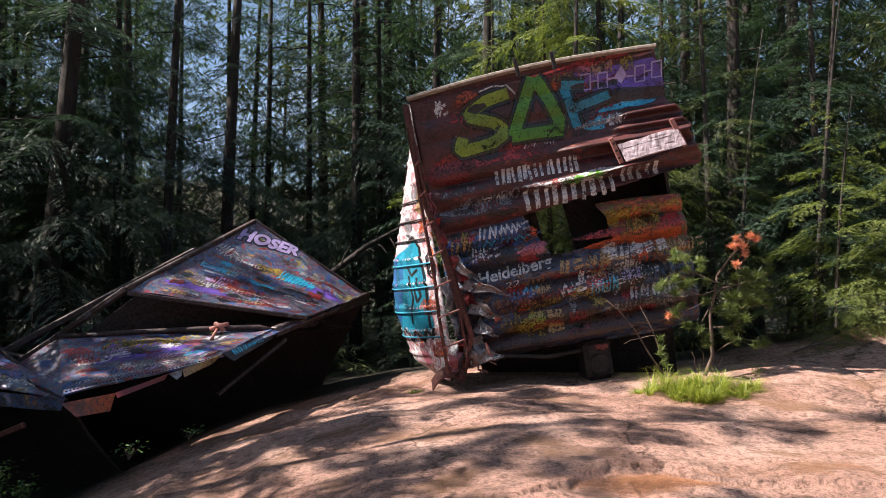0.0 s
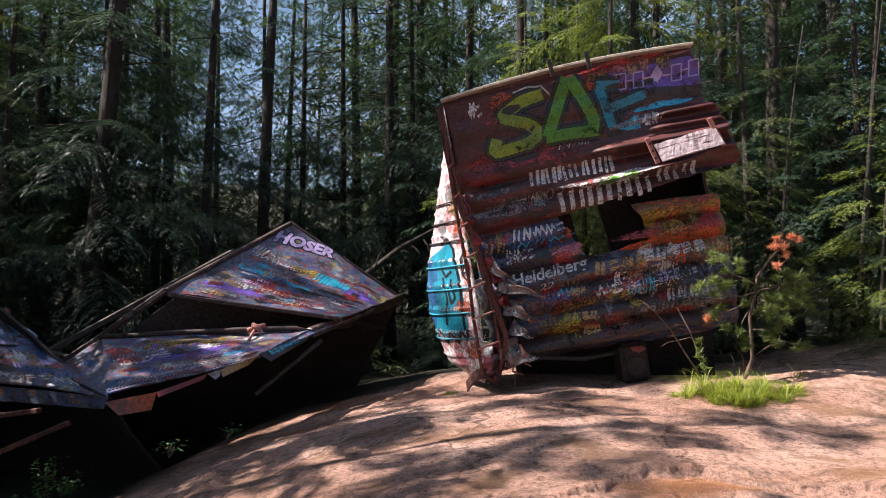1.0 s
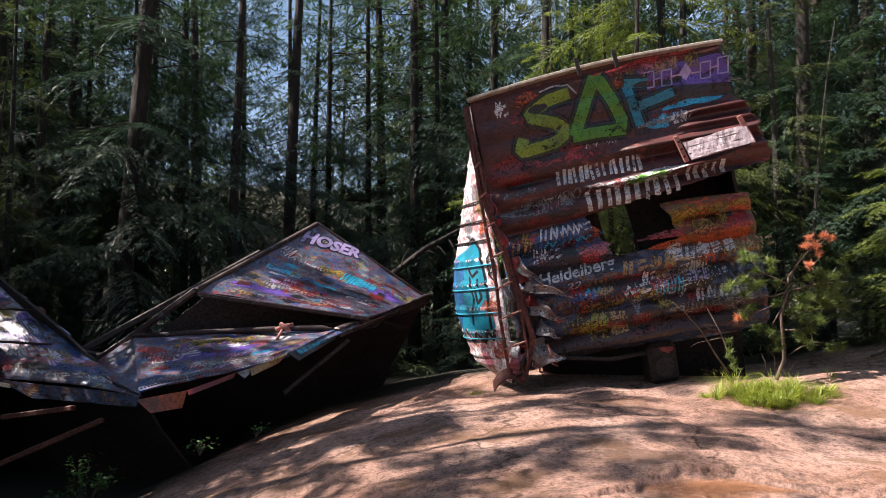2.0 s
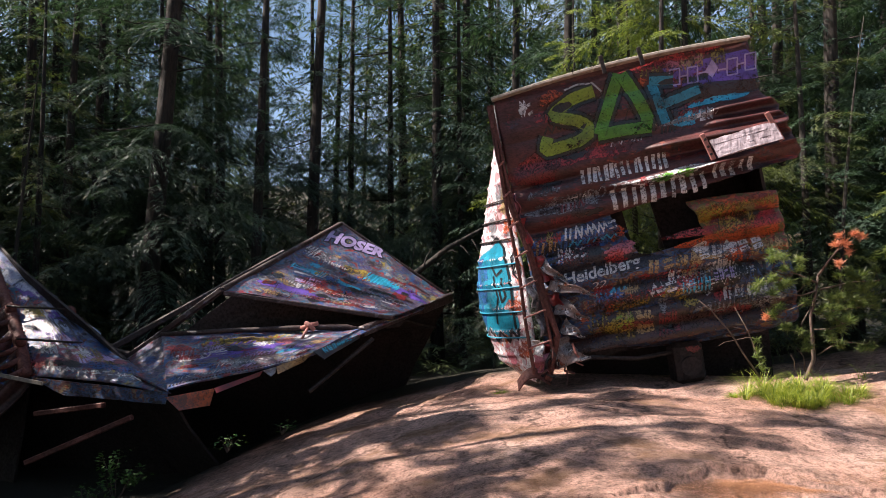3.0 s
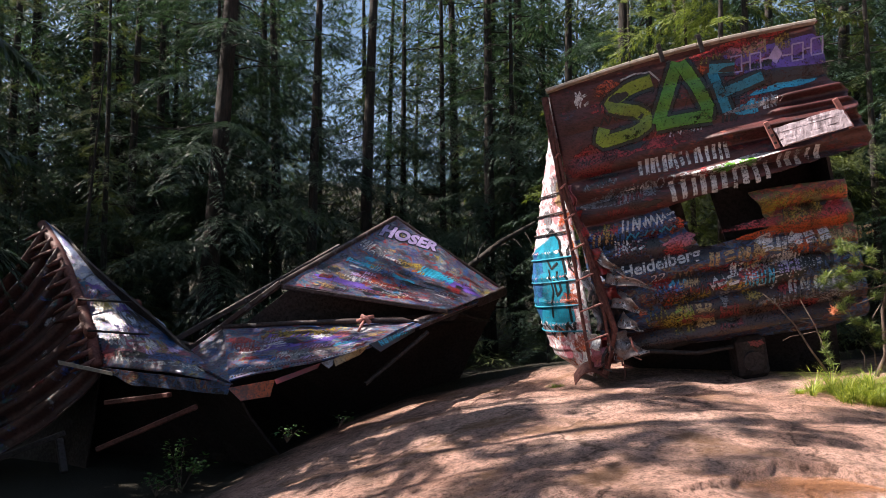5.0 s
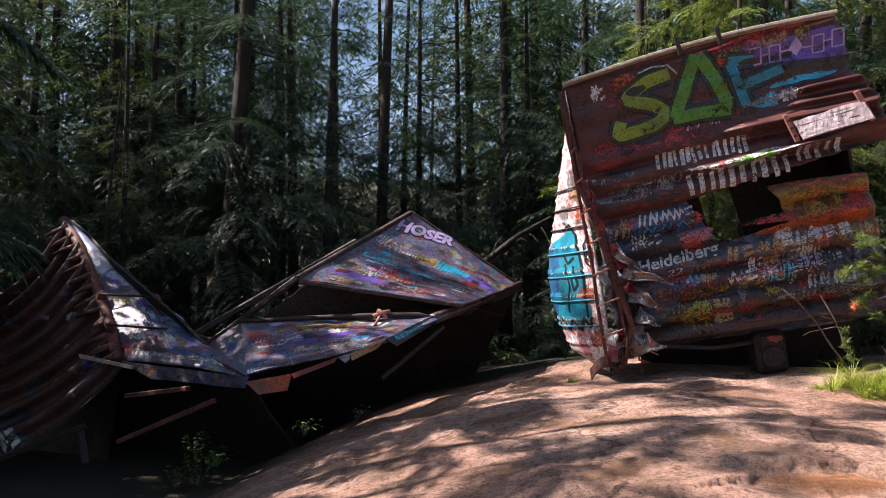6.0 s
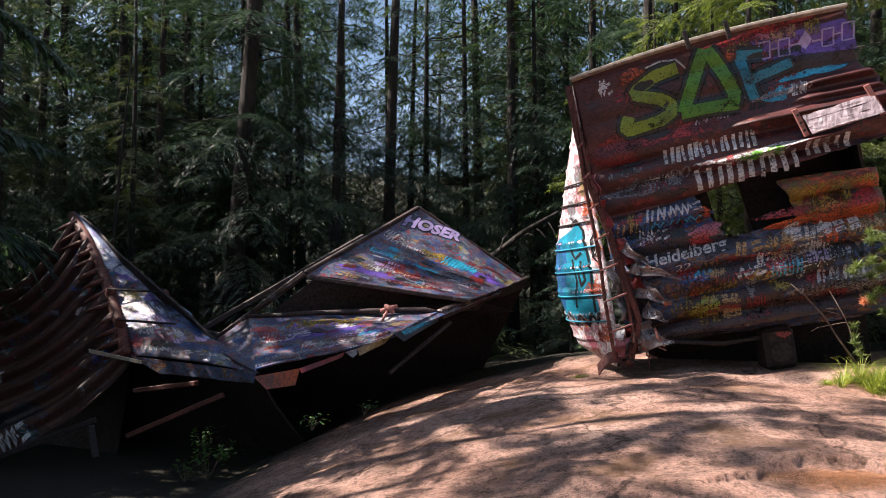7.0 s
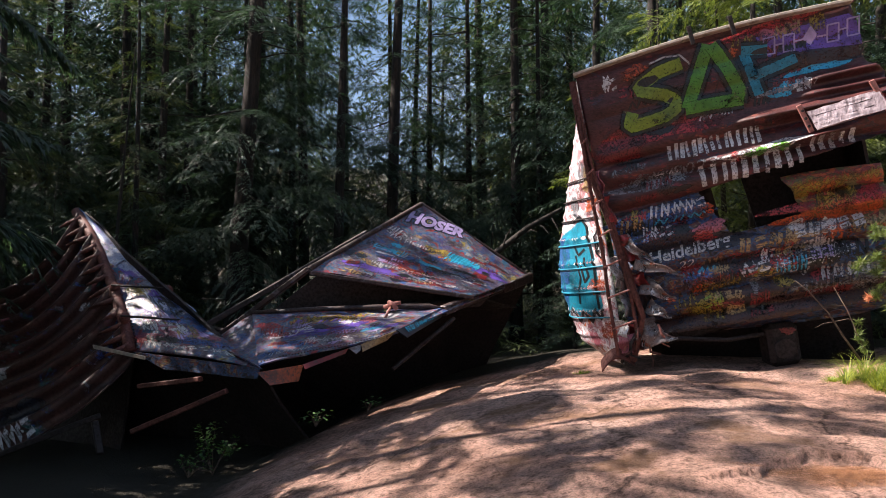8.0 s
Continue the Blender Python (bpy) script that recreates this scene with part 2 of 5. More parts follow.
def box(bm, m, sx, sy, sz, bevel=0.0):
    g = bmesh.ops.create_cube(bm, size=1.0, matrix=m @ Matrix.Diagonal((sx, sy, sz, 1)))
    if bevel:
        es = list({e for v in g["verts"] for e in v.link_edges})
        bmesh.ops.bevel(bm, geom=es, offset=bevel, segments=1, affect="EDGES")
    return bm


def bar_between(a, b, w, h, up=(0, 0, 1), bevel=0.0, bm=None):
    """A square bar from a to b."""
    a, b = Vector(a), Vector(b)
    y = (b - a).normalized()
    x = y.cross(Vector(up)).normalized()
    z = x.cross(y)
    m = Matrix((x, y, z)).transposed().to_4x4()
    m.translation = (a + b) / 2
    return box(bm or bmesh.new(), m, w, (b - a).length, h, bevel)


def thing(name, label, category, at=(0, 0, 0), group="", kind=""):
    ob = new(name)
    ob.location = at
    return tagged(ob, label, category, group, kind)


# ---- ground ----
def smooth(a, b, x):
    """An eased step from 0 at a to 1 at b."""
    t = max(0.0, min(1.0, (x - a) / (b - a)))
    return t * t * (3 - 2 * t)


def line(pts):
    """Height over a broken line of (place, value)."""
    def f(x):
        if x <= pts[0][0]:
            return pts[0][1]
        for (a, b), (c, d) in zip(pts, pts[1:]):
            if x <= c:
                return b + (d - b) * (x - a) / (c - a)
        return pts[-1][1]
    return f


LEDGE = line([(0.40, 4.25), (0.60, 4.45), (0.78, 4.52), (0.84, 4.70), (1.06, 4.76), (1.12, 4.90), (1.32, 4.96), (1.46, 4.93), (1.52, 4.74), (1.95, 4.60), (2.6, 4.4)])


def ground_z(x, y):
    z = 0.52 - 0.1 * max(0.0, 0.6 - x) ** 1.6 if x > -5.5 else 0.52 - 0.1 * 6.1 ** 1.6 - 0.03 * (-5.5 - x)
    z = max(z, -0.75 - 0.02 * max(0, -4 - x))
    z -= 0.06 * max(0.0, 6.6 - y) * smooth(-14, 5, y) if y > -3 else 0.55
    z += 0.20 * max(0.0, x - 3.2) * smooth(6, 9, y) * smooth(14, 9, x)
    if y > 11:
        z += (-0.1 - z) * smooth(11, 16, y)
    z += 0.20 * math.exp(-((x - 3.1) / 1.3) ** 2 - ((y - 7.9) / 0.9) ** 2)
    r = math.hypot(x, y - 6)
    if r > 34:
        z += 0.30 * min(r - 34, 50) * (1 + 0.25 * noise.noise(Vector((x, y, 0)) * 0.05)) * smooth(-20, 10, y)
    if r < 30:
        p = Vector((x, y, 0))
        z += 0.07 * noise.noise(p * 0.55) + 0.03 * noise.noise(p * 1.7)
        if -5 < x < 8 and 2.5 < y < 10.5:
            q = Vector((x * 1.5 + 0.4 * y, y * 3.6, 2))
            z += 0.030 * noise.noise(q) + 0.013 * noise.noise(p * 5.0) + 0.008 * noise.noise(q * 3.1) + 0.006 * noise.noise(p * 13.0)
            # broken ledge over a shallow hollow
            if 0.3 < x < 3.3 and y < 5.6:
                rim = LEDGE(x) + 0.05 * noise.noise(Vector((x * 4.0, 0, 4))) + 0.007 * noise.noise(Vector((x * 15.0, 1, 4)))
                z -= 0.05 * smooth(0.0, 0.02, rim - y) * smooth(0.35, 0.65, x) * smooth(3.2, 2.4, x) * smooth(3.4, 4.3, y)
    return z


def make_ground():
    def axis(lo, hi, fine_lo, fine_hi, step, close):
        out = [lo, lo * 0.5, lo * 0.25] + [lo * 0.15 + 4 * i for i in range(18)]
        k = max(fine_lo - 12, lo * 0.1)
        out = [v for v in out if v < k - 1]
        while k < fine_lo:
            out.append(k)
            k += 1.0
        k = fine_lo
        while k < fine_hi:
            out.append(k)
            k += step * (0.36 if close[0] < k < close[1] else 1.0)
        while k < fine_hi + 14:
            out.append(k)
            k += 1.0
        out += [v for v in [hi * 0.03 + 4 * i for i in range(19)] + [hi * 0.25, hi * 0.5, hi] if v > k + 1]
        return out
    xs = axis(-600, 600, -6, 7, 0.05, (0.4, 2.2))
    ys = axis(-600, 600, 3.6, 10.5, 0.04, (4.1, 5.3))
    verts = [(x, y, ground_z(x, y)) for y in ys for x in xs]
    w = len(xs)
    faces = [(j * w + i, j * w + i + 1, (j + 1) * w + i + 1, (j + 1) * w + i) for j in range(len(ys) - 1) for i in range(w - 1)]
    me = bpy.data.meshes.new("ground")
    me.from_pydata(verts, [], faces)
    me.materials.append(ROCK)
    for p in me.polygons:
        p.use_smooth = True
    return tagged(new("ground", me), "bare weathered granite slab with brown stains", "rock ground", kind="structure")


make_ground()


# ---- surfaces and paint ----
def world_part(name, bm, mat, parent, label="", smooth=False):
    """A part built in world coordinates under a thing that stands elsewhere."""
    ob = part(name, bm, mat, parent, label, smooth)
    if parent.parent is None:
        ob.matrix_parent_inverse = Matrix.Translation(-parent.location)
    return ob


def patch(a, b, c, d, dent=0.0, seed=0.0):
    """A dented surface through four corners; returns S(u, v, out)."""
    a, b, c, d = Vector(a), Vector(b), Vector(c), Vector(d)
    n = (b - a).cross(d - a).normalized()
    n = -n if n.z < 0 else n

    def S(u, v, out=0.0):
        p = a.lerp(b, u).lerp(d.lerp(c, u), v)
        k = dent * noise.noise(p * 1.1 + Vector((seed, 0, 0))) + dent * 0.35 * noise.noise(p * 4.1 + Vector((seed, 5, 0)))
        return p + n * (k + out)
    return S


def plate(S, nu=24, nv=16, thick=0.015):
    return sheet(lambda u, v: S(u, v), nu, nv, -thick if ((S(1, 0) - S(0, 0)).cross(S(0, 1) - S(0, 0))).z > 0 else thick)


def mat_paint(name, colour, wear=0.45, rough=0.4, solid=False):
    """Old spray paint: soft misted edges, flaked off in specks and streaks."""
    m, nt, b = material(name, rough)
    v = coords(nt)
    a = noise_tex(nt, 5, 8, 0.75, v, 0.5)
    f = noise_tex(nt, 45, 5, 0.75, v)
    tint = ramp(nt, a.outputs[0], [(0.3, tuple(k * 0.55 for k in colour)), (0.7, tuple(min(0.85, k * 1.15) for k in colour))])
    grime = noise_tex(nt, 1.6, 7, 0.75, v, 0.8)
    gm = ramp(nt, grime.outputs[0], [(0.38, (0.45, 0.4, 0.4)), (0.58, W)])
    c = mix(nt, 0.7, tint.outputs[0], gm.outputs[0], "MULTIPLY")
    nt.links.new(c, b.inputs["Base Color"])
    bump(nt, b, f.outputs[0], 0.15, 0.006)
    lim = 0.3 + wear * 0.24
    fleck = ramp(nt, f.outputs[0], [(lim - 0.05, G), (lim + 0.07, W)])
    worn = ramp(nt, a.outputs[0], [(0.26 + wear * 0.2, (0.12, 0.12, 0.12)), (0.36 + wear * 0.2, W)])
    keep = mix(nt, 1.0, fleck.outputs[0], worn.outputs[0], "MULTIPLY")
    if solid:
        nt.links.new(mix(nt, keep, (0.06, 0.026, 0.02), c), b.inputs["Base Color"])
        return m
    at = nt.nodes.new("ShaderNodeAttribute")
    at.attribute_name = "soft"
    mist = nt.nodes.new("ShaderNodeMath")
    mist.operation = "MULTIPLY_ADD"
    nt.links.new(f.outputs[0], mist.inputs[0])
    mist.inputs[1].default_value = 0.9
    nt.links.new(at.outputs["Fac"], mist.inputs[2])
    edge = ramp(nt, mist.outputs[0], [(0.50, G), (0.95, W)])
    alpha = mix(nt, 1.0, keep, edge.outputs[0], "MULTIPLY")
    nt.links.new(alpha, b.inputs["Alpha"])
    return m


def soft_layer(bm):
    return bm.verts.layers.float.get("soft") or bm.verts.layers.float.new("soft")


COLOURS = (
    ("white", (0.60, 0.60, 0.62), 0.5), ("black", BLACK, 0.2), ("green", (0.09, 0.28, 0.02), 0.25), ("lime", (0.20, 0.30, 0.025), 0.3), ("blue", (0.035, 0.11, 0.32), 0.62),
    ("teal", (0.015, 0.24, 0.36), 0.3), ("red", (0.30, 0.025, 0.028), 0.6), ("orange", (0.42, 0.075, 0.02), 0.62), ("yellow", (0.30, 0.22, 0.03), 0.62), ("purple", (0.13, 0.07, 0.38), 0.35),
    ("pink", (0.40, 0.12, 0.16), 0.5), ("lilac", (0.42, 0.34, 0.62), 0.15), ("grey", (0.20, 0.20, 0.22), 0.6), ("cyan", (0.03, 0.36, 0.58), 0.4), ("tan", (0.36, 0.24, 0.11), 0.55), ("maroon", (0.16, 0.012, 0.015), 0.45), ("navy", (0.024, 0.025, 0.038), 0.45), ("umber", (0.045, 0.018, 0.015), 0.4), ("haze", (0.30, 0.36, 0.52), 0.4))
PAINT = {k: mat_paint("paint_" + k, c, w) for k, c, w in COLOURS}
COAT = {k: mat_paint("coat_" + k, c, w, 0.4, True) for k, c, w in COLOURS}


def ribbon(S, pts, width, bm=None, out=0.003, step=0.03, scale=(1, 1)):
    """A painted stroke of even width along points of a surface. scale: metres to a unit of u and v."""
    bm = bm or bmesh.new()
    dense = []
    for (a, b), (c, d) in zip(pts, pts[1:]):
        n = max(1, int(math.hypot((c - a) * scale[0], (d - b) * scale[1]) / step))
        dense += [(a + (c - a) * i / n, b + (d - b) * i / n) for i in range(n)]
    dense.append(pts[-1])
    soft = soft_layer(bm)
    last = None
    for i, (u, v) in enumerate(dense):
        p, q = dense[max(0, i - 1)], dense[min(len(dense) - 1, i + 1)]
        tx, ty = (q[0] - p[0]) * scale[0], (q[1] - p[1]) * scale[1]
        l = math.hypot(tx, ty) or 1
        wx, wy = -ty / l * width / 2 / scale[0], tx / l * width / 2 / scale[1]
        row = []
        for k, a in ((1.15, 0.0), (0.62, 1.0), (-0.62, 1.0), (-1.15, 0.0)):
            w = bm.verts.new(S(u + wx * k, v + wy * k, out))
            w[soft] = a
            row.append(w)
        if last:
            for k in range(3):
                bm.faces.new((last[k], last[k + 1], row[k + 1], row[k]))
        last = row
    return bm


def fill(S, poly, out=0.002, cell=0.03, bm=None):
    """A painted area with the outline poly, laid on the surface."""
    own = bmesh.new()
    own.faces.new([own.verts.new((u, v, 0)) for u, v in poly])
    bmesh.ops.triangulate(own, faces=own.faces[:])
    for _ in range(7):
        long = [e for e in own.edges if e.calc_length() > cell]
        if not long:
            break
        bmesh.ops.subdivide_edges(own, edges=long, cuts=1)
        bmesh.ops.triangulate(own, faces=[f for f in own.faces if len(f.verts) > 3])
    bm = bm or bmesh.new()
    soft = soft_layer(bm)
    made = {}
    for v in own.verts:
        made[v] = bm.verts.new(S(v.co.x, v.co.y, out))
        made[v][soft] = 0.25 if v.is_boundary else 1.0
    for f in own.faces:
        bm.faces.new([made[v] for v in f.verts])
    own.free()
    return bm


def blob(S, u, v, ru, rv, seed, out=0.0015, scale=(1, 1), u_max=99.0, v_max=99.0):
    r = random.Random(seed)
    k = 22
    ph = [r.uniform(0, 6.28) for _ in range(4)]
    poly = []
    for i in range(k):
        a = 2 * math.pi * i / k
        q = 1 + 0.22 * math.sin(2 * a + ph[0]) + 0.16 * math.sin(3 * a + ph[1]) + 0.12 * math.sin(7 * a + ph[2]) + 0.06 * r.uniform(-1, 1)
        poly.append((min(u_max, u + ru / scale[0] * q * math.cos(a)) - 0.002 * i * (u > 99), min(v_max, v + rv / scale[1] * q * math.sin(a))))
    return fill(S, poly, out, 0.035 / max(scale))


def scribble(S, u, v, w, h, n, seed, width=0.03, slope=0.0, out=0.003, scale=(1, 1)):
    """A row of unreadable sprayed strokes."""
    r = random.Random(seed)
    bm = bmesh.new()
    for i in range(n):
        x = u + w * (i + 0.1) / n
        dx = w / n
        y = v + slope * (x - u)
        style = r.randrange(4)
        if style == 0:
            pts = [(x, y + h), (x + dx * 0.3, y), (x + dx * 0.55, y + h), (x + dx * 0.8, y + h * 0.1)]
        elif style == 1:
            pts = [(x + dx * 0.95 * k / 8, y + h * (0.5 + 0.42 * math.sin(1.6 * k))) for k in range(9)]
        elif style == 2:
            pts = [(x + dx * 0.35, y), (x + dx * 0.1, y + h)]
            ribbon(S, [(x + dx * 0.75, y + h * 0.1), (x + dx * 0.5, y + h)], width, bm, out + 0.0002 * i, 0.03, scale)
        else:
            pts = [(x + dx * 0.1, y + h * 0.3), (x + dx * 0.8, y + h * 0.2)]
            ribbon(S, [(x + dx * 0.1, y + h * 0.8), (x + dx * 0.8, y + h * 0.65)], width, bm, out + 0.0002 * i, 0.03, scale)
        ribbon(S, pts, width * r.uniform(0.8, 1.25), bm, out + 0.0002 * i, 0.03, scale)
    return bm


def lettering(S, text, u, v, size, angle, out=0.004, shear=0.0, scale=(1, 1), stretch=1.0, bold=0.0):
    """Built-in-font writing laid on a surface; v runs down."""
    cu = bpy.data.curves.new("lettering", "FONT")
    cu.body = text
    cu.size = size
    cu.shear = shear
    cu.offset = bold
    cu.resolution_u = 3
    ob = bpy.data.objects.new("lettering", cu)
    scene.collection.objects.link(ob)
    bpy.context.view_layer.update()
    me = ob.evaluated_get(bpy.context.evaluated_depsgraph_get()).to_mesh()
    own = bmesh.new()
    own.from_mesh(me)
    bpy.data.objects.remove(ob)
    bmesh.ops.triangulate(own, faces=own.faces[:])
    for _ in range(3):
        long = [e for e in own.edges if e.calc_length() > 0.05]
        if not long:
            break
        bmesh.ops.subdivide_edges(own, edges=long, cuts=1)
        bmesh.ops.triangulate(own, faces=[f for f in own.faces if len(f.verts) > 3])
    ca, sa = math.cos(angle), math.sin(angle)
    soft = soft_layer(own)
    for w in own.verts:
        w[soft] = 0.85
        x, y = w.co.x * stretch, w.co.y
        w.co = S(u + (x * ca - y * sa) / scale[0], v - (x * sa + y * ca) / scale[1], out)
    return own


def bars(S, u, v, w, h, n, seed, width, slope=0.0, out=0.004):
    """A row of plain upright strokes of the height of a line of writing."""
    r = random.Random(seed)
    bm = bmesh.new()
    for i in range(n):
        x = u + w * (i + r.uniform(0.1, 0.3)) / n
        y = v + slope * (x - u)
        ribbon(S, [(x + 0.25 * h * r.uniform(-0.3, 0.6), y + h * r.uniform(0, 0.1)), (x, y + h * r.uniform(0.9, 1.05))], width * r.uniform(0.8, 1.3), bm, out + 0.0002 * i)
    return bm


# ---- upright wrecked boxcar: corrugated end facing the viewer, rolled on its corner ----
ROLL = radians(11.3)
END_O = Vector((-0.38, 7.9, 3.75))
U = Vector((math.cos(ROLL), -0.06, math.sin(ROLL))).normalized()
V = Vector((math.sin(ROLL) * 0.98, 0.10, -math.cos(ROLL))).normalized()
N = U.cross(V).normalized()
N = -N if N.y > 0 else N


# buckled ridges towards the torn edge: height down the wall, from, to, depth
RIDGES = ((0.66, 2.05, 3.2, 0.095), (0.79, 2.0, 3.2, 0.085), (0.91, 1.4, 3.2, 0.11), (1.21, 0.9, 2.3, 0.11), (1.14, 2.6, 3.3, 0.09))


def rib(u, v):
    """Pressed ribs of the end wall, fading out at the top and at the corner post."""
    amp = 0.012 + 0.04 * smooth(0.75, 1.05, v)
    amp *= smooth(-0.02, 0.2, u)
    push = 0.07 * smooth(1.1, 2.3, u) * smooth(0.58, 0.92, v) * smooth(1.75, 1.45, v)
    for vb, u0, u1, a in RIDGES:
        push += a * math.exp(-((v - vb - 0.02 * math.sin(2.1 * u + 9 * vb)) / 0.038) ** 2) * smooth(u0, u0 + 0.4, u) * smooth(u1 + 0.4, u1, u)
    s = abs(math.sin((v + 0.02 * math.sin(1.3 * u)) * math.pi / 0.262 + 0.2)) - 0.5
    dent = 0.05 * noise.noise(Vector((u * 1.1, v * 1.1, 3))) + 0.012 * noise.noise(Vector((u * 4, v * 4, 8)))
    return amp * 1.7 * s + dent + push


def on_end(u, v, out=0.0):
    return END_O + U * u + V * v + N * (rib(u, v) + out)


UP_AT = (0.3, 8.5, 0.4)
upright = thing("wrecked_boxcar", "rusty red boxcar wreck covered in graffiti, tipped on granite", "boxcar", UP_AT)


def arch(a):
    """Crown of the roof line over the end wall."""
    return -0.02 - 0.07 * math.sin(math.pi * a)


upper_low = line([(0.0, 1.62), (1.05, 1.51), (2.04, 1.41), (3.11, 1.31)])
upper_right = line([(0.0, 2.80), (0.5, 2.80), (0.62, 2.86), (0.74, 2.99), (0.80, 2.94), (0.88, 3.03), (0.95, 2.97), (1.04, 3.06), (1.12, 3.02), (1.25, 3.10), (1.35, 3.06)])
hole_left = line([(1.4, 1.02), (1.54, 1.03), (2.05, 1.27), (2.4, 1.3)])
hole_low = line([(-0.00, 2.18), (1.27, 2.05), (1.96, 1.99), (2.81, 2.30)])
right_top = line([(1.85, 1.55), (2.24, 1.57), (2.79, 1.62)])
plate_left = line([(1.55, 1.85), (1.75, 1.93), (1.95, 1.96), (2.15, 1.97), (2.4, 1.97)])
plate_right = line([(1.4, 2.79), (1.9, 2.80), (2.5, 2.79), (3.2, 2.60)])
low_edge = line([(0.0, 3.02), (0.8, 3.08), (1.6, 3.14), (2.4, 3.16), (2.9, 3.10)])
end_upper = world_part("end_wall_upper", sheet(lambda a, b: on_end(a * upper_right(b * upper_low(a * 3.0)), arch(a) + b * (upper_low(a * 3.0) - arch(a)) + (0.012 * noise.noise(Vector((a * 30, 0, 0))) if b == 1 else 0)), 90, 110, 0.008), STEEL_END, upright, "ribbed rusty red end plate", True)
world_part("end_wall_left", sheet(lambda a, b: on_end(0.02 + a * (hole_left(1.46 + 0.62 * b) - 0.02), 1.46 + (hole_low(a * 1.25) + 0.03 - 1.46) * b, -0.012), 40, 40, 0.008), STEEL_LOW, upright, "", True)
end_lower = world_part("end_wall_lower", sheet(lambda a, b: on_end(0.02 + a * (plate_right(2.5) - 0.02), hole_low(a * 2.8) + (low_edge(a * 2.8) - hole_low(a * 2.8)) * b, -0.2 * b ** 6), 80, 60, 0.008), STEEL_LOW, upright, "", True)
world_part("end_wall_right", sheet(lambda a, b: on_end(plate_left(1.5 + 0.7 * b) + a * (plate_right(1.5 + 0.7 * b) - plate_left(1.5 + 0.7 * b)), right_top(1.6 + a * 1.2) + b * (hole_low(plate_left(2.0) + a * 1.1) + 0.03 - right_top(1.6 + a * 1.2)), -0.03 + 0.02 * math.sin(3 * b)), 40, 40, 0.008), STEEL_PLATE, upright, "", True)

# roof edge, running boards and brackets
ROOF_M = mat_plain("weathered_wood_edge", (0.28, 0.24, 0.2), 0.9, 0.4, 18)
bm = bmesh.new()
for i in range(12):
    a, b = i / 12, (i + 1) / 12
    sag = lambda q: arch(q) - 0.012
    bar_between(END_O + U * (2.82 * a - 0.02) + V * sag(a) + N * 0.05, END_O + U * (2.82 * b - 0.02) + V * sag(b) + N * 0.05, 0.10, 0.035, (0, 0, 1), 0.006, bm)
world_part("roof_edge", bm, ROOF_M, upright, "grey weathered edge strip along the roof")
world_part("roof", sheet(lambda a, b: END_O + U * (2.84 * a) + V * (arch(a) - 0.01) - N * (0.02 + 2.8 * b), 16, 24, 0.02), STEEL_RUST, upright)
for c in ((1.24, -0.10), (1.65, -0.09)):
    b2 = bar_between(END_O + U * c[0] + V * (c[1] - 0.11) + N * 0.12, END_O + U * (c[0] + 0.015) + V * (c[1] + 0.09) + N * 0.12, 0.045, 0.02, N, 0.004)
    world_part("roof_bracket", b2, STEEL_DARK, upright)
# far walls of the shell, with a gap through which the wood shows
# near-black steel colour carries the shade of the car's interior and underside
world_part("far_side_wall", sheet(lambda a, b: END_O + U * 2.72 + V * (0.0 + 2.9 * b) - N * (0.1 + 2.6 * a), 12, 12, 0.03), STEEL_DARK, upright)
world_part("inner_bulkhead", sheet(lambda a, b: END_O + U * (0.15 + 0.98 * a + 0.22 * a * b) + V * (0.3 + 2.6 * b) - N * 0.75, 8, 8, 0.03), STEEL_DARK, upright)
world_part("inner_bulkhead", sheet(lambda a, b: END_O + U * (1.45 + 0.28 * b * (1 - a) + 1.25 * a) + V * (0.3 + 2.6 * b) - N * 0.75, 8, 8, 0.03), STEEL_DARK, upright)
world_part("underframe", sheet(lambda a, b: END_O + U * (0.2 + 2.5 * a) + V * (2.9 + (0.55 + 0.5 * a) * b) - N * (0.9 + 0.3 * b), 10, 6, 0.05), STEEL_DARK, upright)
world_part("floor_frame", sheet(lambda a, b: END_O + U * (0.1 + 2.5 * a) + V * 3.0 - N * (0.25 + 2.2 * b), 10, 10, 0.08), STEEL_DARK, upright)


# bulging side wall with its ribs
SIDE_OUT = line([(0.0, 0.02), (0.33, 0.12), (0.84, 0.30), (1.41, 0.50), (1.77, 0.62), (2.15, 0.70), (2.44, 0.72), (2.76, 0.68), (3.04, 0.61), (3.24, 0.38), (3.3, 0.3)])
SEAM = line([(0.0, 0.0), (1.2, 0.03), (2.1, 0.05), (2.8, 0.08), (3.2, 0.12)])


def side(a, b, out=0.0):
    """a runs back from the corner, b down the corner."""
    v = 0.02 + 3.23 * b
    left = SEAM(v) + (SIDE_OUT(v) - SEAM(v)) * math.sin(min(1.0, a * 1.25) * math.pi / 2) + out
    if a > 0.8:
        left -= 0.5 * (a - 0.8) ** 2
    back = 0.02 + 1.1 * a
    seam = 0.02 * max(0, math.sin(v * 2 * math.pi / 0.29 + 1.0)) ** 14 * smooth(0, 0.1, a)
    dent = 0.02 * noise.noise(Vector((a * 3, b * 6, 1.5)))
    return END_O - U * (left + seam + dent * a) + V * v - N * back


WALL_PALE = mat_steel("pale_painted_side", (0.2, 0.07, 0.06), [(0.0, (0.4, 0.2, 0.22)), (0.38, WHITE), (0.5, (0.5, 0.46, 0.5)), (0.6, (0.45, 0.12, 0.05)), (0.63, (0.4, 0.32, 0.36))], 1.5, 0.8, 0.4, 12.0)
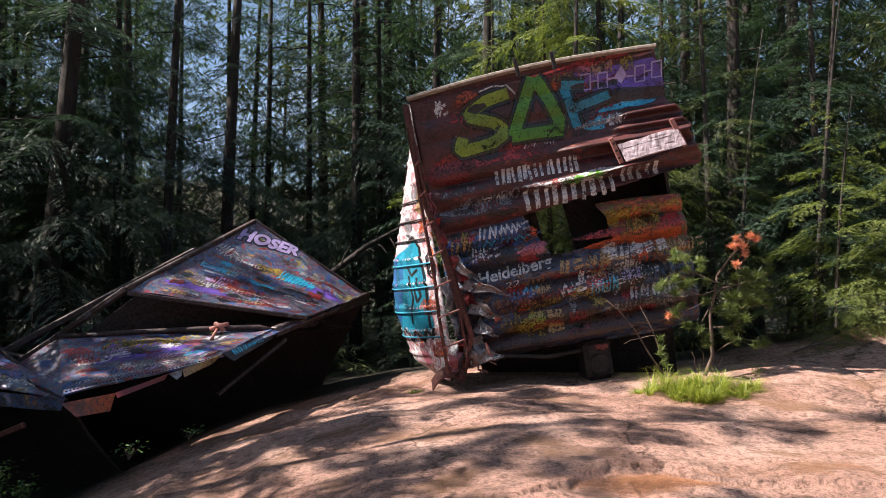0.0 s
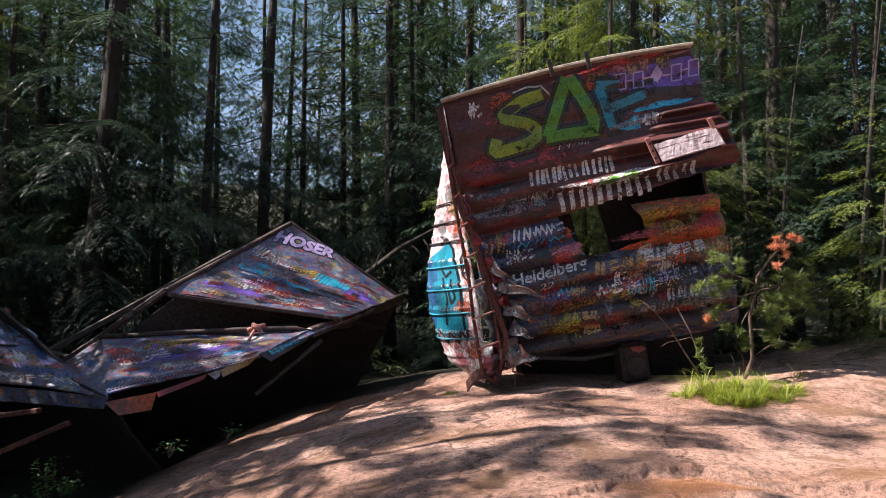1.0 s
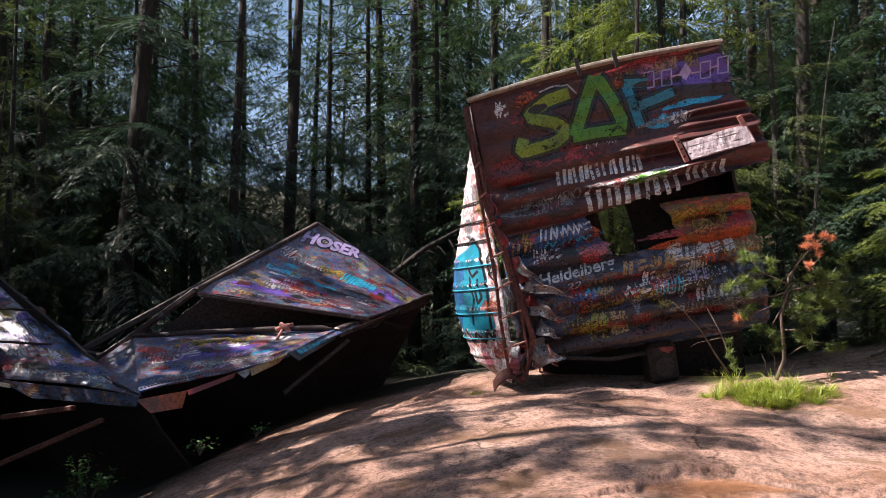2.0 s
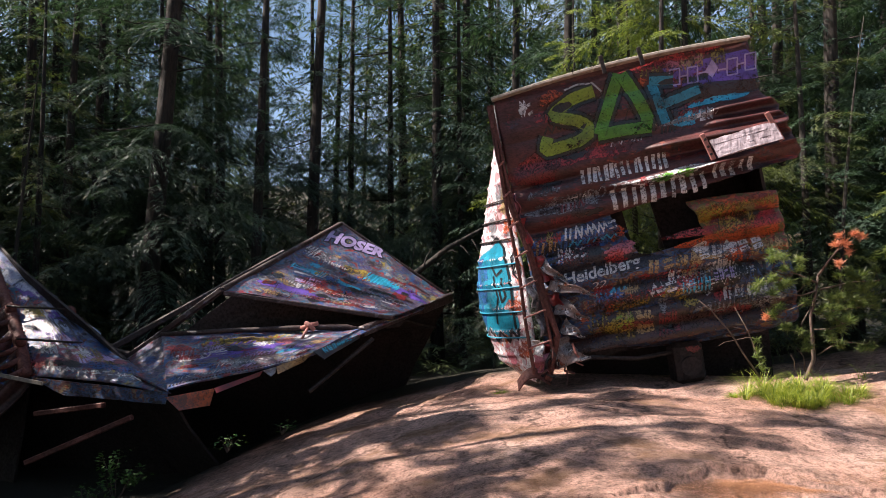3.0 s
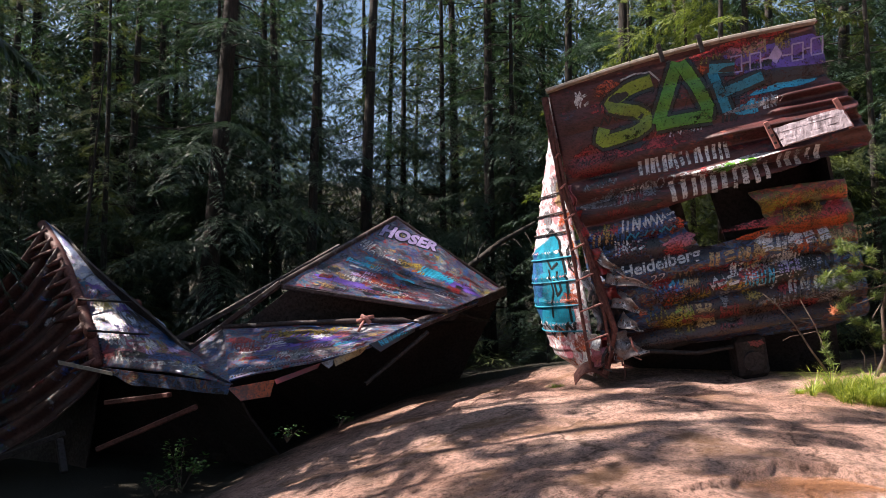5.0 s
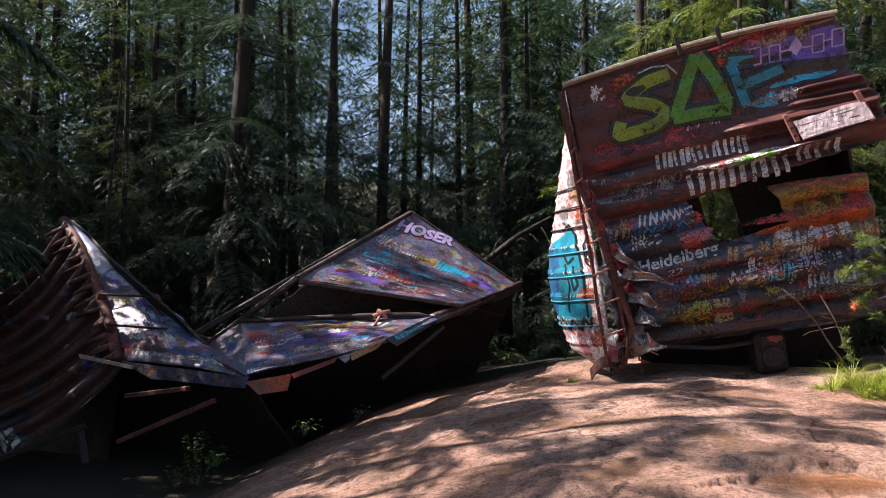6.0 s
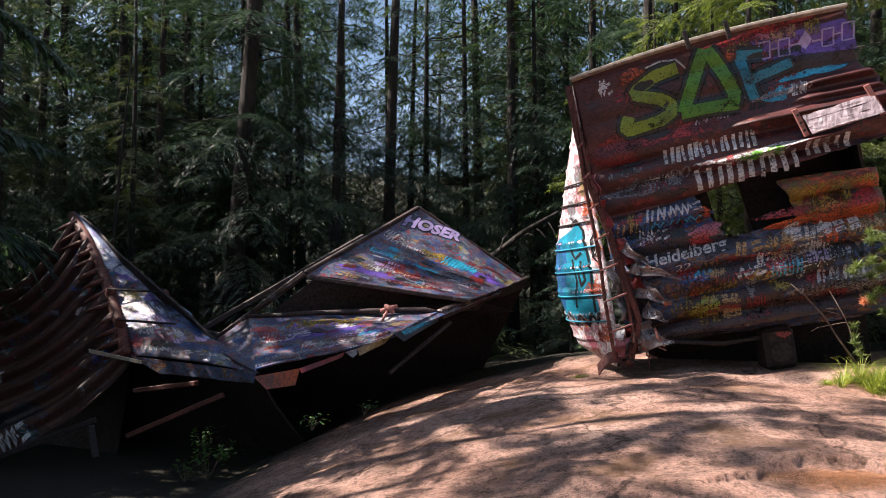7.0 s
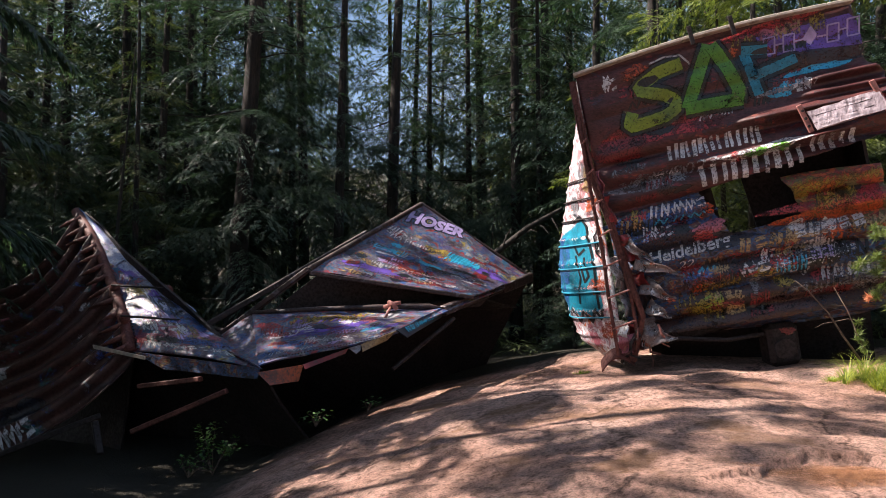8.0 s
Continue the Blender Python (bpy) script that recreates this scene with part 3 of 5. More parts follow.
side_wall = world_part("side_wall", sheet(side, 40, 130, -0.012), WALL_PALE, upright, "bulging side wall with white and pink paint", True)


def side_paint(a, b, out=0.0):
    return side(a, b, out + 0.003)


SC = (1.3, 3.28)
world_part("paint_patch", fill(side_paint, [(0.24, 0.47), (0.4, 0.5), (0.62, 0.52), (0.75, 0.6), (0.75, 0.75), (0.6, 0.82), (0.5, 0.79), (0.42, 0.83), (0.34, 0.80), (0.26, 0.83), (0.2, 0.8), (0.16, 0.82), (0.12, 0.79), (0.13, 0.62), (0.17, 0.5)], 0.003, 0.03), PAINT["teal"], side_wall)
world_part("paint_patch", fill(side_paint, [(0.45, 0.53), (0.62, 0.53), (0.75, 0.6), (0.75, 0.75), (0.6, 0.8), (0.48, 0.74), (0.42, 0.62)], 0.005, 0.03), PAINT["blue"], side_wall)
for pts, wd in (([(0.12, 0.8), (0.16, 0.84), (0.2, 0.8), (0.26, 0.85), (0.34, 0.81), (0.42, 0.85), (0.5, 0.8), (0.6, 0.83)], 0.035), ([(0.22, 0.58), (0.3, 0.6), (0.36, 0.56)], 0.03), ([(0.16, 0.8), (0.14, 0.64), (0.18, 0.5), (0.26, 0.46), (0.36, 0.48)], 0.03), ([(0.34, 0.6), (0.3, 0.68), (0.36, 0.78)], 0.025), ([(0.24, 0.61), (0.21, 0.68), (0.26, 0.7), (0.28, 0.64)], 0.03),
                ([(0.06, 0.52), (0.03, 0.55), (0.03, 0.6), (0.06, 0.62), (0.1, 0.6), (0.1, 0.55), (0.06, 0.52)], 0.022)):
    world_part("graffiti_outline", ribbon(side_paint, pts, wd, None, 0.008, 0.03, SC), PAINT["black"], side_wall)
for a, b, c, s in ((0.08, 0.42, "orange", 1), (0.14, 0.72, "orange", 3), (0.1, 0.88, "orange", 4), (0.3, 0.9, "pink", 5), (0.12, 0.34, "tan", 6), (0.04, 0.28, "pink", 7), (0.2, 0.3, "grey", 8), (0.35, 0.42, "grey", 9)):
    world_part("paint_patch", blob(side_paint, a, b, 0.09, 0.12, s, 0.006, SC), PAINT[c], side_wall)
world_part("graffiti_lettering", lettering(side_paint, "23", 0.105, 0.595, 0.15, 0.0, 0.012, 0.1, SC, -0.8, 0.004), PAINT["black"], side_wall)
for b in (0.33, 0.40, 0.47, 0.56, 0.645, 0.735, 0.83):
    world_part("side_rib", sheet(lambda a, q: side(0.02 + 0.93 * a, b + 0.006 * q, 0.016 + 0.014 * math.sin(math.pi * q)), 24, 3, -0.01), STEEL_DARK if b < 0.5 else COAT["teal"], side_wall)
# battered corner post and ladder
post = [(-0.02, 0.03, 0.05), (-0.03, 0.63, 0.06), (0.0, 1.21, 0.08), (0.08, 1.67, 0.10), (0.13, 2.0, 0.11), (0.17, 2.41, 0.12), (0.22, 2.72, 0.12), (0.02, 3.2, 0.08)]
world_part("corner_post", tube([END_O + U * (a - 0.03) + V * b + N * o for a, b, o in post], 0.042, 5), STEEL_RUST, upright, "bent rust-red corner post")
rail_l = [(-0.02, 0.35), (-0.05, 1.03), (-0.06, 1.42), (-0.06, 1.75), (-0.07, 2.08), (-0.10, 2.44), (-0.11, 2.79), (-0.12, 3.1)]
rail_r = [(-0.0, 0.3), (0.01, 1.04), (0.04, 1.39), (0.08, 1.75), (0.11, 2.11), (0.14, 2.46), (0.13, 2.82), (0.08, 3.1)]
for r in (rail_l, rail_r):
    world_part("ladder_rail", tube([END_O + U * (a - 0.03) + V * b + N * 0.14 for a, b in r], 0.02, 6), STEEL_RUST, upright)
LADDER = mat_plain("pale_rust_rung", (0.30, 0.12, 0.10), 0.6, 0.4, 20)
ll, lr = line([(b, a) for a, b in rail_l]), line([(b, a) for a, b in rail_r])
for k in range(7):
    v = 0.70 + 0.345 * k
    world_part("ladder_rung", tube([END_O + U * (ll(v) - 0.04) + V * (v + 0.03) + N * 0.15, END_O + U * (lr(v) - 0.02) + V * (v - 0.02) + N * 0.15], 0.012, 6), LADDER, upright)
# crumpled plates between the ladder and the end wall
for k, (c, u0, v0, w, h, ang) in enumerate((("red", 0.20, 1.95, 0.11, 0.30, 0.1), ("grey", 0.10, 2.5, 0.10, 0.4, 0.0), ("white", 0.06, 2.2, 0.08, 0.34, 0.1), ("navy", 0.24, 2.55, 0.12, 0.34, 0.0), ("maroon", 0.28, 2.2, 0.12, 0.4, 0.2), ("white", 0.0, 2.86, 0.1, 0.24, 0.0), ("pink", 0.02, 3.0, 0.2, 0.2, 0.0), ("grey", 0.3, 2.86, 0.16, 0.22, 0.3), ("red", 0.12, 1.55, 0.07, 0.4, 0.05), ("pink", 0.07, 1.2, 0.05, 0.3, 0.05), ("maroon", 0.12, 2.95, 0.12, 0.3, 0.0))):
    world_part("crumpled_plate", sheet(lambda a, b: END_O + U * (u0 - 0.05 + w * (a - 0.5) + ang * 0.3 * (b - 0.5) + 0.02 * math.sin(9 * b + k)) + V * (v0 + h * (b - 0.5)) + N * (0.07 + 0.05 * math.sin(3.1 * a + k) + 0.03 * math.sin(7 * b + 2 * k)), 8, 10, 0.008), COAT[c], upright)
TORN = mat_steel("torn_bare_steel", (0.30, 0.24, 0.23), [(0.0, GREY), (0.42, WHITE), (0.50, BLACK), (0.55, GREY), (0.62, (0.3, 0.08, 0.03))], 3.0, 0.35, 0.35, 9.0)
# torn tongues of plate pointing away from the corner
for tip, root, wd, c in (((0.45, 2.21), (0.15, 1.85), 0.12, "grey"), ((0.72, 2.37), (0.22, 2.12), 0.15, "white"), ((0.57, 2.62), (0.26, 2.38), 0.2, "tan"), ((0.49, 2.80), (0.27, 2.62), 0.16, "white"), ((0.51, 3.02), (0.06, 2.95), 0.3, "grey")):
    t0, r0 = Vector((tip[0], tip[1])), Vector(root)
    d = t0 - r0
    s = Vector((-d.y, d.x)).normalized()

    def tongue(a, b, r0=r0, d=d, s=s, wd=wd):
        q = r0 + d * a + s * ((b - 0.5) * wd * 1.1 * (1 - a) + 0.015 * math.sin(9 * a + wd * 40))
        return on_end(q.x, q.y, 0.04 + 0.10 * math.sin(math.pi * min(1, a * 0.8)) + 0.05 * (b - 0.5) * (1 - a) + 0.03 * math.sin(5 * b + 4 * a))
    world_part("torn_tongue", sheet(tongue, 14, 8, 0.006), TORN, upright, "", True)
world_part("tongue_tip", blob(on_end, (0.52, 2.60)[0], (0.52, 2.60)[1], 0.045, 0.035, 4, 0.155), PAINT["orange"], upright)
# tangled bars at the foot
rr = random.Random(5)
for k in range(12):
    p = END_O + U * rr.uniform(-0.05, 0.35) + V * rr.uniform(2.75, 3.2) + N * rr.uniform(0.03, 0.16)
    q = p + Vector((rr.uniform(-0.12, 0.12), rr.uniform(-0.1, 0.05), rr.uniform(-0.28, -0.05)))
    m_ = (p + q) / 2 + Vector((rr.uniform(-0.06, 0.06), -0.04, 0))
    world_part("bent_bar", tube([p, m_, q], rr.uniform(0.008, 0.02), 6), rr.choice((STEEL_RUST, LADDER, STEEL_DARK)), upright)
# foot plate that bears on the rock
world_part("foot_plate", sheet(lambda a, b: END_O - U * (0.36 - 0.36 * a) + V * (3.27 - 0.12 * math.sin(math.pi * a) - 0.1 * b) - N * (0.1 * b - 0.1), 14, 6, 0.012), STEEL_RUST, upright, "buckled foot of the side wall", True)
# axle block under the end
axle_c = Vector((1.78, 8.35, 0.82))
bm = bmesh.new()
box(bm, Matrix.Translation(axle_c) @ pose(0, 0, 0, 0, -8, 12), 0.34, 0.3, 0.46, 0.05)
world_part("axle_box", bm, STEEL_DARK, upright, "dark cast axle box under the car")
world_part("axle_boss", tube([axle_c + Vector((0.02, -0.12, -0.04)), axle_c + Vector((0.02, -0.2, -0.04))], 0.11, 14), STEEL_DARK, upright)
world_part("paint_patch", blob(lambda a, b, o=0: axle_c + Vector((a, -0.165 - o, -b)), 0.05, -0.15, 0.07, 0.05, 3, 0.004), PAINT["maroon"], upright)
world_part("buffer_beam", bar_between(END_O + U * 0.35 + V * 3.06 - N * 0.25, END_O + U * 2.55 + V * 2.84 - N * 0.25, 0.16, 0.22, N, 0.02), STEEL_DARK, upright)
world_part("pipe", tube([END_O + U * 0.5 + V * 3.05, END_O + U * 1.0 + V * 3.16, END_O + U * 1.6 + V * 3.2 - N * 0.2], 0.025, 8), STEEL_DARK, upright)
# route board with its brackets
WOOD = mat_bark("bleached_wood", (0.12, 0.09, 0.10), (0.50, 0.42, 0.46))
c1, c2, c3, c4 = (2.14, 0.97), (2.79, 0.92), (2.84, 1.12), (2.19, 1.17)


def board(a, b, out=0.0):
    p = Vector(c1).lerp(Vector(c2), a).lerp(Vector(c4).lerp(Vector(c3), a), b)
    return END_O + U * p.x + V * p.y + N * (0.29 + 0.07 * b + out)


for k in range(3):
    world_part("board_plank", sheet(lambda a, b: board(a, (k + 0.03 + 0.94 * b) / 3, 0.006 * noise.noise(Vector((a * 9, b * 2, k)))), 20, 3, -0.03), WOOD, upright, "cracked bleached wooden plank")
for p, q in (((2.08, 0.88), (2.15, 1.17)), ((2.75, 0.81), (2.85, 1.13))):
    world_part("board_bracket", bar_between(END_O + U * p[0] + V * p[1] + N * 0.31, END_O + U * q[0] + V * q[1] + N * 0.31, 0.05, 0.03, N, 0.005), LADDER, upright)
for k in range(3):
    p = (2.099 + 0.015 * k, 0.946 + 0.082 * k)
    world_part("bolt", tube([END_O + U * p[0] + V * p[1] + N * 0.32, END_O + U * p[0] + V * p[1] + N * 0.345], 0.014, 8), STEEL_DARK, upright)

# paint on the end wall


def EP(u, v, out=0.0):
    return on_end(u, v, out + 0.003)


tilt0 = radians(1.5)


wall_now = end_upper


def painted(c, bm, name="paint_patch"):
    ob = world_part(name, bm, PAINT[c], wall_now)
    if name == "graffiti_tag":
        ob["kind"] = "stuff"
    return ob


painted("purple", fill(EP, [(1.87, 0.07), (2.76, 0.07), (2.82, 0.13), (2.84, 0.41), (2.53, 0.38), (1.89, 0.29)], 0.002))
painted("navy", fill(EP, [(1.94, 0.33), (2.36, 0.33), (2.85, 0.41), (2.83, 0.53), (2.31, 0.56), (1.88, 0.62)], 0.0025))
painted("orange", blob(EP, *(0.67, 0.13), 0.2, 0.10, 2, 0.002))
painted("orange", blob(EP, *(1.58, 0.16), 0.09, 0.06, 3, 0.002))
painted("red", blob(EP, *(0.76, 0.78), 0.55, 0.13, 4, 0.001))
painted("maroon", blob(EP, *(0.32, 0.84), 0.35, 0.16, 5, 0.001))
painted("red", blob(EP, *(2.00, -0.00), 0.6, 0.06, 5, 0.001))
BIG = (
    ("lime", 0.135, ([(1.11, 0.13), (0.87, 0.16), (0.63, 0.27), (0.65, 0.32), (0.89, 0.42), (0.98, 0.50), (0.96, 0.59), (0.84, 0.64), (0.49, 0.67), (0.46, 0.64), (0.52, 0.52)],)),
    ("green", 0.135, ([(1.41, 0.01), (1.28, 0.25), (1.08, 0.62)], [(1.43, 0.02), (1.54, 0.28), (1.62, 0.55), (1.57, 0.68)], [(1.06, 0.62), (1.34, 0.63), (1.64, 0.66)])),
    ("teal", 0.10, ([(1.73, 0.20), (1.77, 0.46), (1.80, 0.66)], [(1.71, 0.17), (1.96, 0.22)], [(1.77, 0.46), (1.99, 0.42), (2.21, 0.38)])))
for n, (c, wd, strokes) in enumerate(BIG):
    for k, pts in enumerate(strokes):
        painted("black", ribbon(EP, pts, wd + 0.085, None, 0.004 + 0.0008 * n + 0.0001 * k), "graffiti_outline")
for n, (c, wd, strokes) in enumerate(BIG):
    for k, pts in enumerate(strokes):
        painted(c, ribbon(EP, pts, wd, None, 0.008 + 0.0008 * n + 0.0001 * k), "graffiti_letter")
painted("white", ribbon(EP, [(0.79, 0.05), (0.94, 0.02), (1.11, 0.04), (1.19, 0.15), (1.15, 0.31)], 0.02, None, 0.003), "graffiti_outline")
for x, y in ((1.98, 0.19), (2.17, 0.21), (2.59, 0.22), (2.78, 0.21)):
    painted("lilac", ribbon(EP, [(x -0.038, y -0.084), (x +0.069, y -0.081), (x +0.043, y +0.088), (x -0.063, y +0.082), (x -0.038, y -0.084)], 0.018, None, 0.005), "graffiti_letter")
painted("lilac", fill(EP, [(2.40, 0.09), (2.45, 0.20), (2.37, 0.29), (2.30, 0.21)], 0.005), "graffiti_letter")
for a, b in (((2.04, 0.20), (2.12, 0.20)), ((2.22, 0.21), (2.32, 0.21)), ((2.44, 0.22), (2.54, 0.23)), ((2.65, 0.21), (2.73, 0.21))):
    painted("lilac", ribbon(EP, [a, b], 0.018, None, 0.005), "graffiti_letter")
painted("white", scribble(EP, *(0.26, 0.04), 0.16, 0.2, 2, 4, 0.03, 0.3), "graffiti_tag")
painted("white", scribble(EP, *(1.85, 0.64), 0.5, 0.05, 6, 9, 0.02, -0.02), "graffiti_tag")
painted("cyan", blob(EP, *(2.38, 0.53), 0.28, 0.045, 8, 0.004))
painted("grey", blob(EP, *(1.99, 0.67), 0.22, 0.03, 8, 0.004))
painted("white", scribble(EP, *(1.17, 0.73), 0.36, 0.05, 5, 19, 0.018, 0.0), "graffiti_tag")
# unreadable and personal writing as plain strokes
painted("white", bars(EP, 0.79, 0.98 - 0.03, 0.97, 0.18, 15, 33, 0.036, 0.01), "graffiti_tag")
painted("white", bars(EP, 1.08, 1.27 - 0.02, 1.05, 0.22, 10, 41, 0.05, 0.0), "graffiti_tag")
painted("white", bars(EP, 2.17, 1.15 + 0.07, 0.45, 0.15, 5, 45, 0.045, -0.02), "graffiti_tag")
painted("white", blob(EP, *(1.71, 1.22), 0.42, 0.05, 12, 0.003))
painted("green", blob(EP, *(1.65, 1.24), 0.10, 0.05, 13, 0.005))
painted("green", blob(EP, *(1.89, 1.23), 0.08, 0.05, 14, 0.005))
painted("red", blob(EP, *(1.45, 1.24), 0.06, 0.05, 15, 0.005))
painted("grey", lettering(EP, "2023", *(0.79, 1.31), 0.17, tilt0, 0.006, 0.2, (1, 1), 1.4), "graffiti_lettering")
painted("grey", scribble(EP, *(0.33, 1.24), 0.36, 0.15, 3, 3, 0.025, 0.0), "graffiti_tag")
# the lower plates: layer on layer of old tags
wall_now = end_lower
painted("white", lettering(EP, "Heidelberg", *(0.37, 2.19), 0.175, radians(3.5), 0.012, 0.15, (1, 1), 1.12, 0.004), "graffiti_lettering")
painted("white", lettering(EP, "22", *(0.66, 2.30), 0.11, radians(3), 0.006, 0.2, (1, 1), 1.6), "graffiti_lettering")
for c, x, y, ru, rv, s in (("blue", 0.59, 1.69, 0.5, 0.09, 1), ("navy", 0.80, 2.04, 0.6, 0.12, 2), ("grey", 0.53, 1.34, 0.35, 0.06, 3), ("blue", 0.47, 1.79, 0.4, 0.07, 4), ("pink", 1.06, 1.91, 0.2, 0.06, 5), ("red", 0.99, 1.99, 0.14, 0.07, 6), ("orange", 1.06, 1.73, 0.07, 0.10, 7), ("yellow", 0.57, 1.84, 0.06, 0.04, 8),
                           ("umber", 1.03, 2.89, 0.9, 0.12, 9), ("umber", 2.00, 2.90, 0.9, 0.14, 10), ("umber", 1.38, 2.68, 0.7, 0.12, 11), ("grey", 2.33, 2.72, 0.5, 0.12, 12), ("orange", 2.34, 2.02, 0.5, 0.10, 13), ("red", 2.18, 1.91, 0.5, 0.07, 14), ("orange", 2.52, 1.69, 0.5, 0.06, 15), ("yellow", 2.04, 1.71, 0.10, 0.12, 16), ("red", 2.63, 1.90, 0.3, 0.08, 17),
                           ("grey", 2.00, 2.10, 0.16, 0.06, 18), ("white", 1.91, 2.08, 0.10, 0.05, 19), ("blue", 2.37, 2.51, 0.18, 0.05, 20), ("orange", 1.01, 2.45, 0.10, 0.14, 21), ("yellow", 1.67, 2.63, 0.10, 0.06, 22), ("tan", 1.50, 2.49, 0.12, 0.06, 23), ("tan", 1.14, 2.79, 0.16, 0.09, 24), ("yellow", 0.89, 2.74, 0.14, 0.13, 25), ("cyan", 0.89, 2.35, 0.25, 0.025, 26), ("red", 2.05, 2.63, 0.12, 0.06, 27), ("white", 2.21, 2.39, 0.10, 0.09, 28), ("navy", 1.68, 2.34, 0.6, 0.06, 29), ("grey", 1.40, 2.53, 0.06, 0.16, 30)):
    painted(c, blob(EP, x, y, ru, rv, s, 0.0015 + 0.0001 * s, (1, 1), 2.74, 3.0))
for c, x, y, w, h, n, s, wd in (("yellow", 0.27, 1.56, 0.09, 0.16, 1, 2, 0.035), ("white", 0.46, 1.56, 0.62, 0.14, 5, 5, 0.022), ("cyan", 0.49, 1.72, 0.55, 0.06, 3, 6, 0.02), ("tan", 1.29, 2.10, 0.62, 0.15, 4, 7, 0.04), ("tan", 1.71, 2.18, 0.5, 0.03, 1, 2, 0.05), ("black", 1.68, 2.34, 0.55, 0.22, 4, 9, 0.045), ("black", 2.21, 2.34, 0.5, 0.16, 3, 10, 0.035), ("white", 1.85, 2.07, 0.7, 0.14, 5, 12, 0.05), ("yellow", 2.11, 1.65, 0.65, 0.10, 6, 13, 0.03), ("tan", 2.35, 2.11, 0.6, 0.14, 6, 14, 0.028), ("orange", 2.12, 2.10, 0.3, 0.2, 2, 15, 0.05), ("yellow", 0.81, 2.66, 0.25, 0.26, 2, 16, 0.03), ("black", 0.97, 2.39, 0.25, 0.2, 3, 17, 0.025), ("white", 1.26, 2.35, 0.5, 0.16, 3, 18, 0.03), ("yellow", 1.39, 2.45, 0.3, 0.08, 2, 19, 0.03), ("yellow", 0.52, 2.51, 0.24, 0.34, 1, 21, 0.02), ("black", 1.26, 2.66, 0.2, 0.3, 2, 22, 0.03), ("white", 2.03, 2.55, 0.5, 0.14, 4, 23, 0.03), ("lime", 0.84, 2.61, 0.2, 0.2, 2, 24, 0.02), ("white", 0.58, 1.23, 0.3, 0.06, 2, 25, 0.015)):
    painted(c, scribble(EP, x, y, w, h, n, s, wd, 0.0, 0.005 + 0.00005 * s), "graffiti_tag")
painted("yellow", ribbon(EP, [(2.16, 1.71), (2.12, 1.66), (2.09, 1.68), (2.15, 1.77), (2.22, 1.70), (2.20, 1.66), (2.16, 1.71)], 0.02, None, 0.006), "graffiti_tag")

# layer on layer of smaller worn tags


def old_tags(paint_on, S, areas, seed, scale=(1, 1), lift=0.004, size=1.0):
    q = random.Random(seed)
    k = 0
    for (u0, u1, v0, v1), n, colours in areas:
        for _ in range(n):
            w, h = q.uniform(0.14, 0.42) * size / scale[0], q.uniform(0.06, 0.17) * size / abs(scale[1])
            u, v = q.uniform(u0, max(u0, u1 - w)), q.uniform(v0, max(v0, v1 - h))
            k += 1
            if q.random() < 0.3:
                paint_on(q.choice(colours), blob(S, u + w / 2, v + h / 2, w * scale[0] * 0.4, h * abs(scale[1]) * 0.4, k, lift * 0.6 + 0.00004 * k, scale), "paint_patch")
            else:
                paint_on(q.choice(colours), scribble(S, u, v, w, h, q.randrange(2, 5), seed + k, q.uniform(0.012, 0.032) * size, q.uniform(-0.1, 0.1), lift + 0.00004 * k, scale), "graffiti_tag")


MUTED = ("black", "umber", "navy", "grey", "tan", "red", "blue", "black", "white", "maroon")
LOUD = ("white", "yellow", "orange", "red", "cyan", "black", "tan", "lilac")
old_tags(painted, EP, (((0.10, 0.95, 1.56, 2.0), 16, MUTED), ((0.40, 2.45, 2.22, 2.62), 40, MUTED), ((0.45, 2.4, 2.25, 2.7), 14, LOUD), ((0.5, 2.4, 2.62, 2.95), 12, ("umber", "black", "maroon", "umber")), ((2.03, 2.62, 1.70, 2.0), 14, ("black", "umber", "yellow", "red", "orange", "maroon"))), 500)
wall_now = end_upper
old_tags(painted, EP, (((0.08, 2.6, 0.02, 0.9), 22, ("umber", "maroon", "black", "umber", "maroon", "red")), ((1.5, 2.6, 0.0, 0.14), 5, ("tan", "yellow", "pink")), ((1.3, 2.6, 0.55, 0.75), 7, ("grey", "cyan", "white", "navy")), ((0.15, 1.0, 1.0, 1.5), 12, ("umber", "black", "grey", "maroon"))), 700, (1, 1), 0.0025)

# ---- crushed boxcar with a folded shell ----
CR_AT = (-2.9, 9.0, -0.3)
crushed = thing("crushed_boxcar", "crushed steel boxcar shell folded open and sprayed with graffiti", "boxcar", CR_AT)
UPP = patch((-3.76, 8.40, 1.62), (-1.78, 9.30, 1.29), (-1.23, 11.00, 1.56), (-2.90, 10.70, 2.67), 0.05, 2.0)
upper_panel = world_part("upper_panel", plate(UPP, 40, 30, 0.02), STEEL_ROOF, crushed, "steel roof panel under layers of blue and purple paint")
LOW = patch((-4.52, 8.35, 1.07), (-2.12, 8.90, 1.14), (-2.45, 7.90, 0.91), (-3.83, 7.20, 0.55), 0.05, 6.0)
lower_panel = world_part("lower_panel", plate(LOW, 40, 24, 0.02), STEEL_ROOF, crushed, "sagging steel panel with grey and purple paint")
world_part("lower_panel_corner", plate(patch((-5.17, 8.50, 0.75), (-4.51, 8.36, 1.07), (-3.83, 7.22, 0.54), (-4.34, 7.50, 0.68), 0.02, 3.0), 10, 10, 0.02), STEEL_ROOF, crushed)
world_part("lower_panel_end", plate(patch((-2.45, 7.90, 0.91), (-2.12, 8.90, 1.14), (-1.48, 10.40, 1.43), (-1.50, 10.20, 1.37), 0.01, 3.0), 10, 6, 0.02), STEEL_ROOF, crushed)
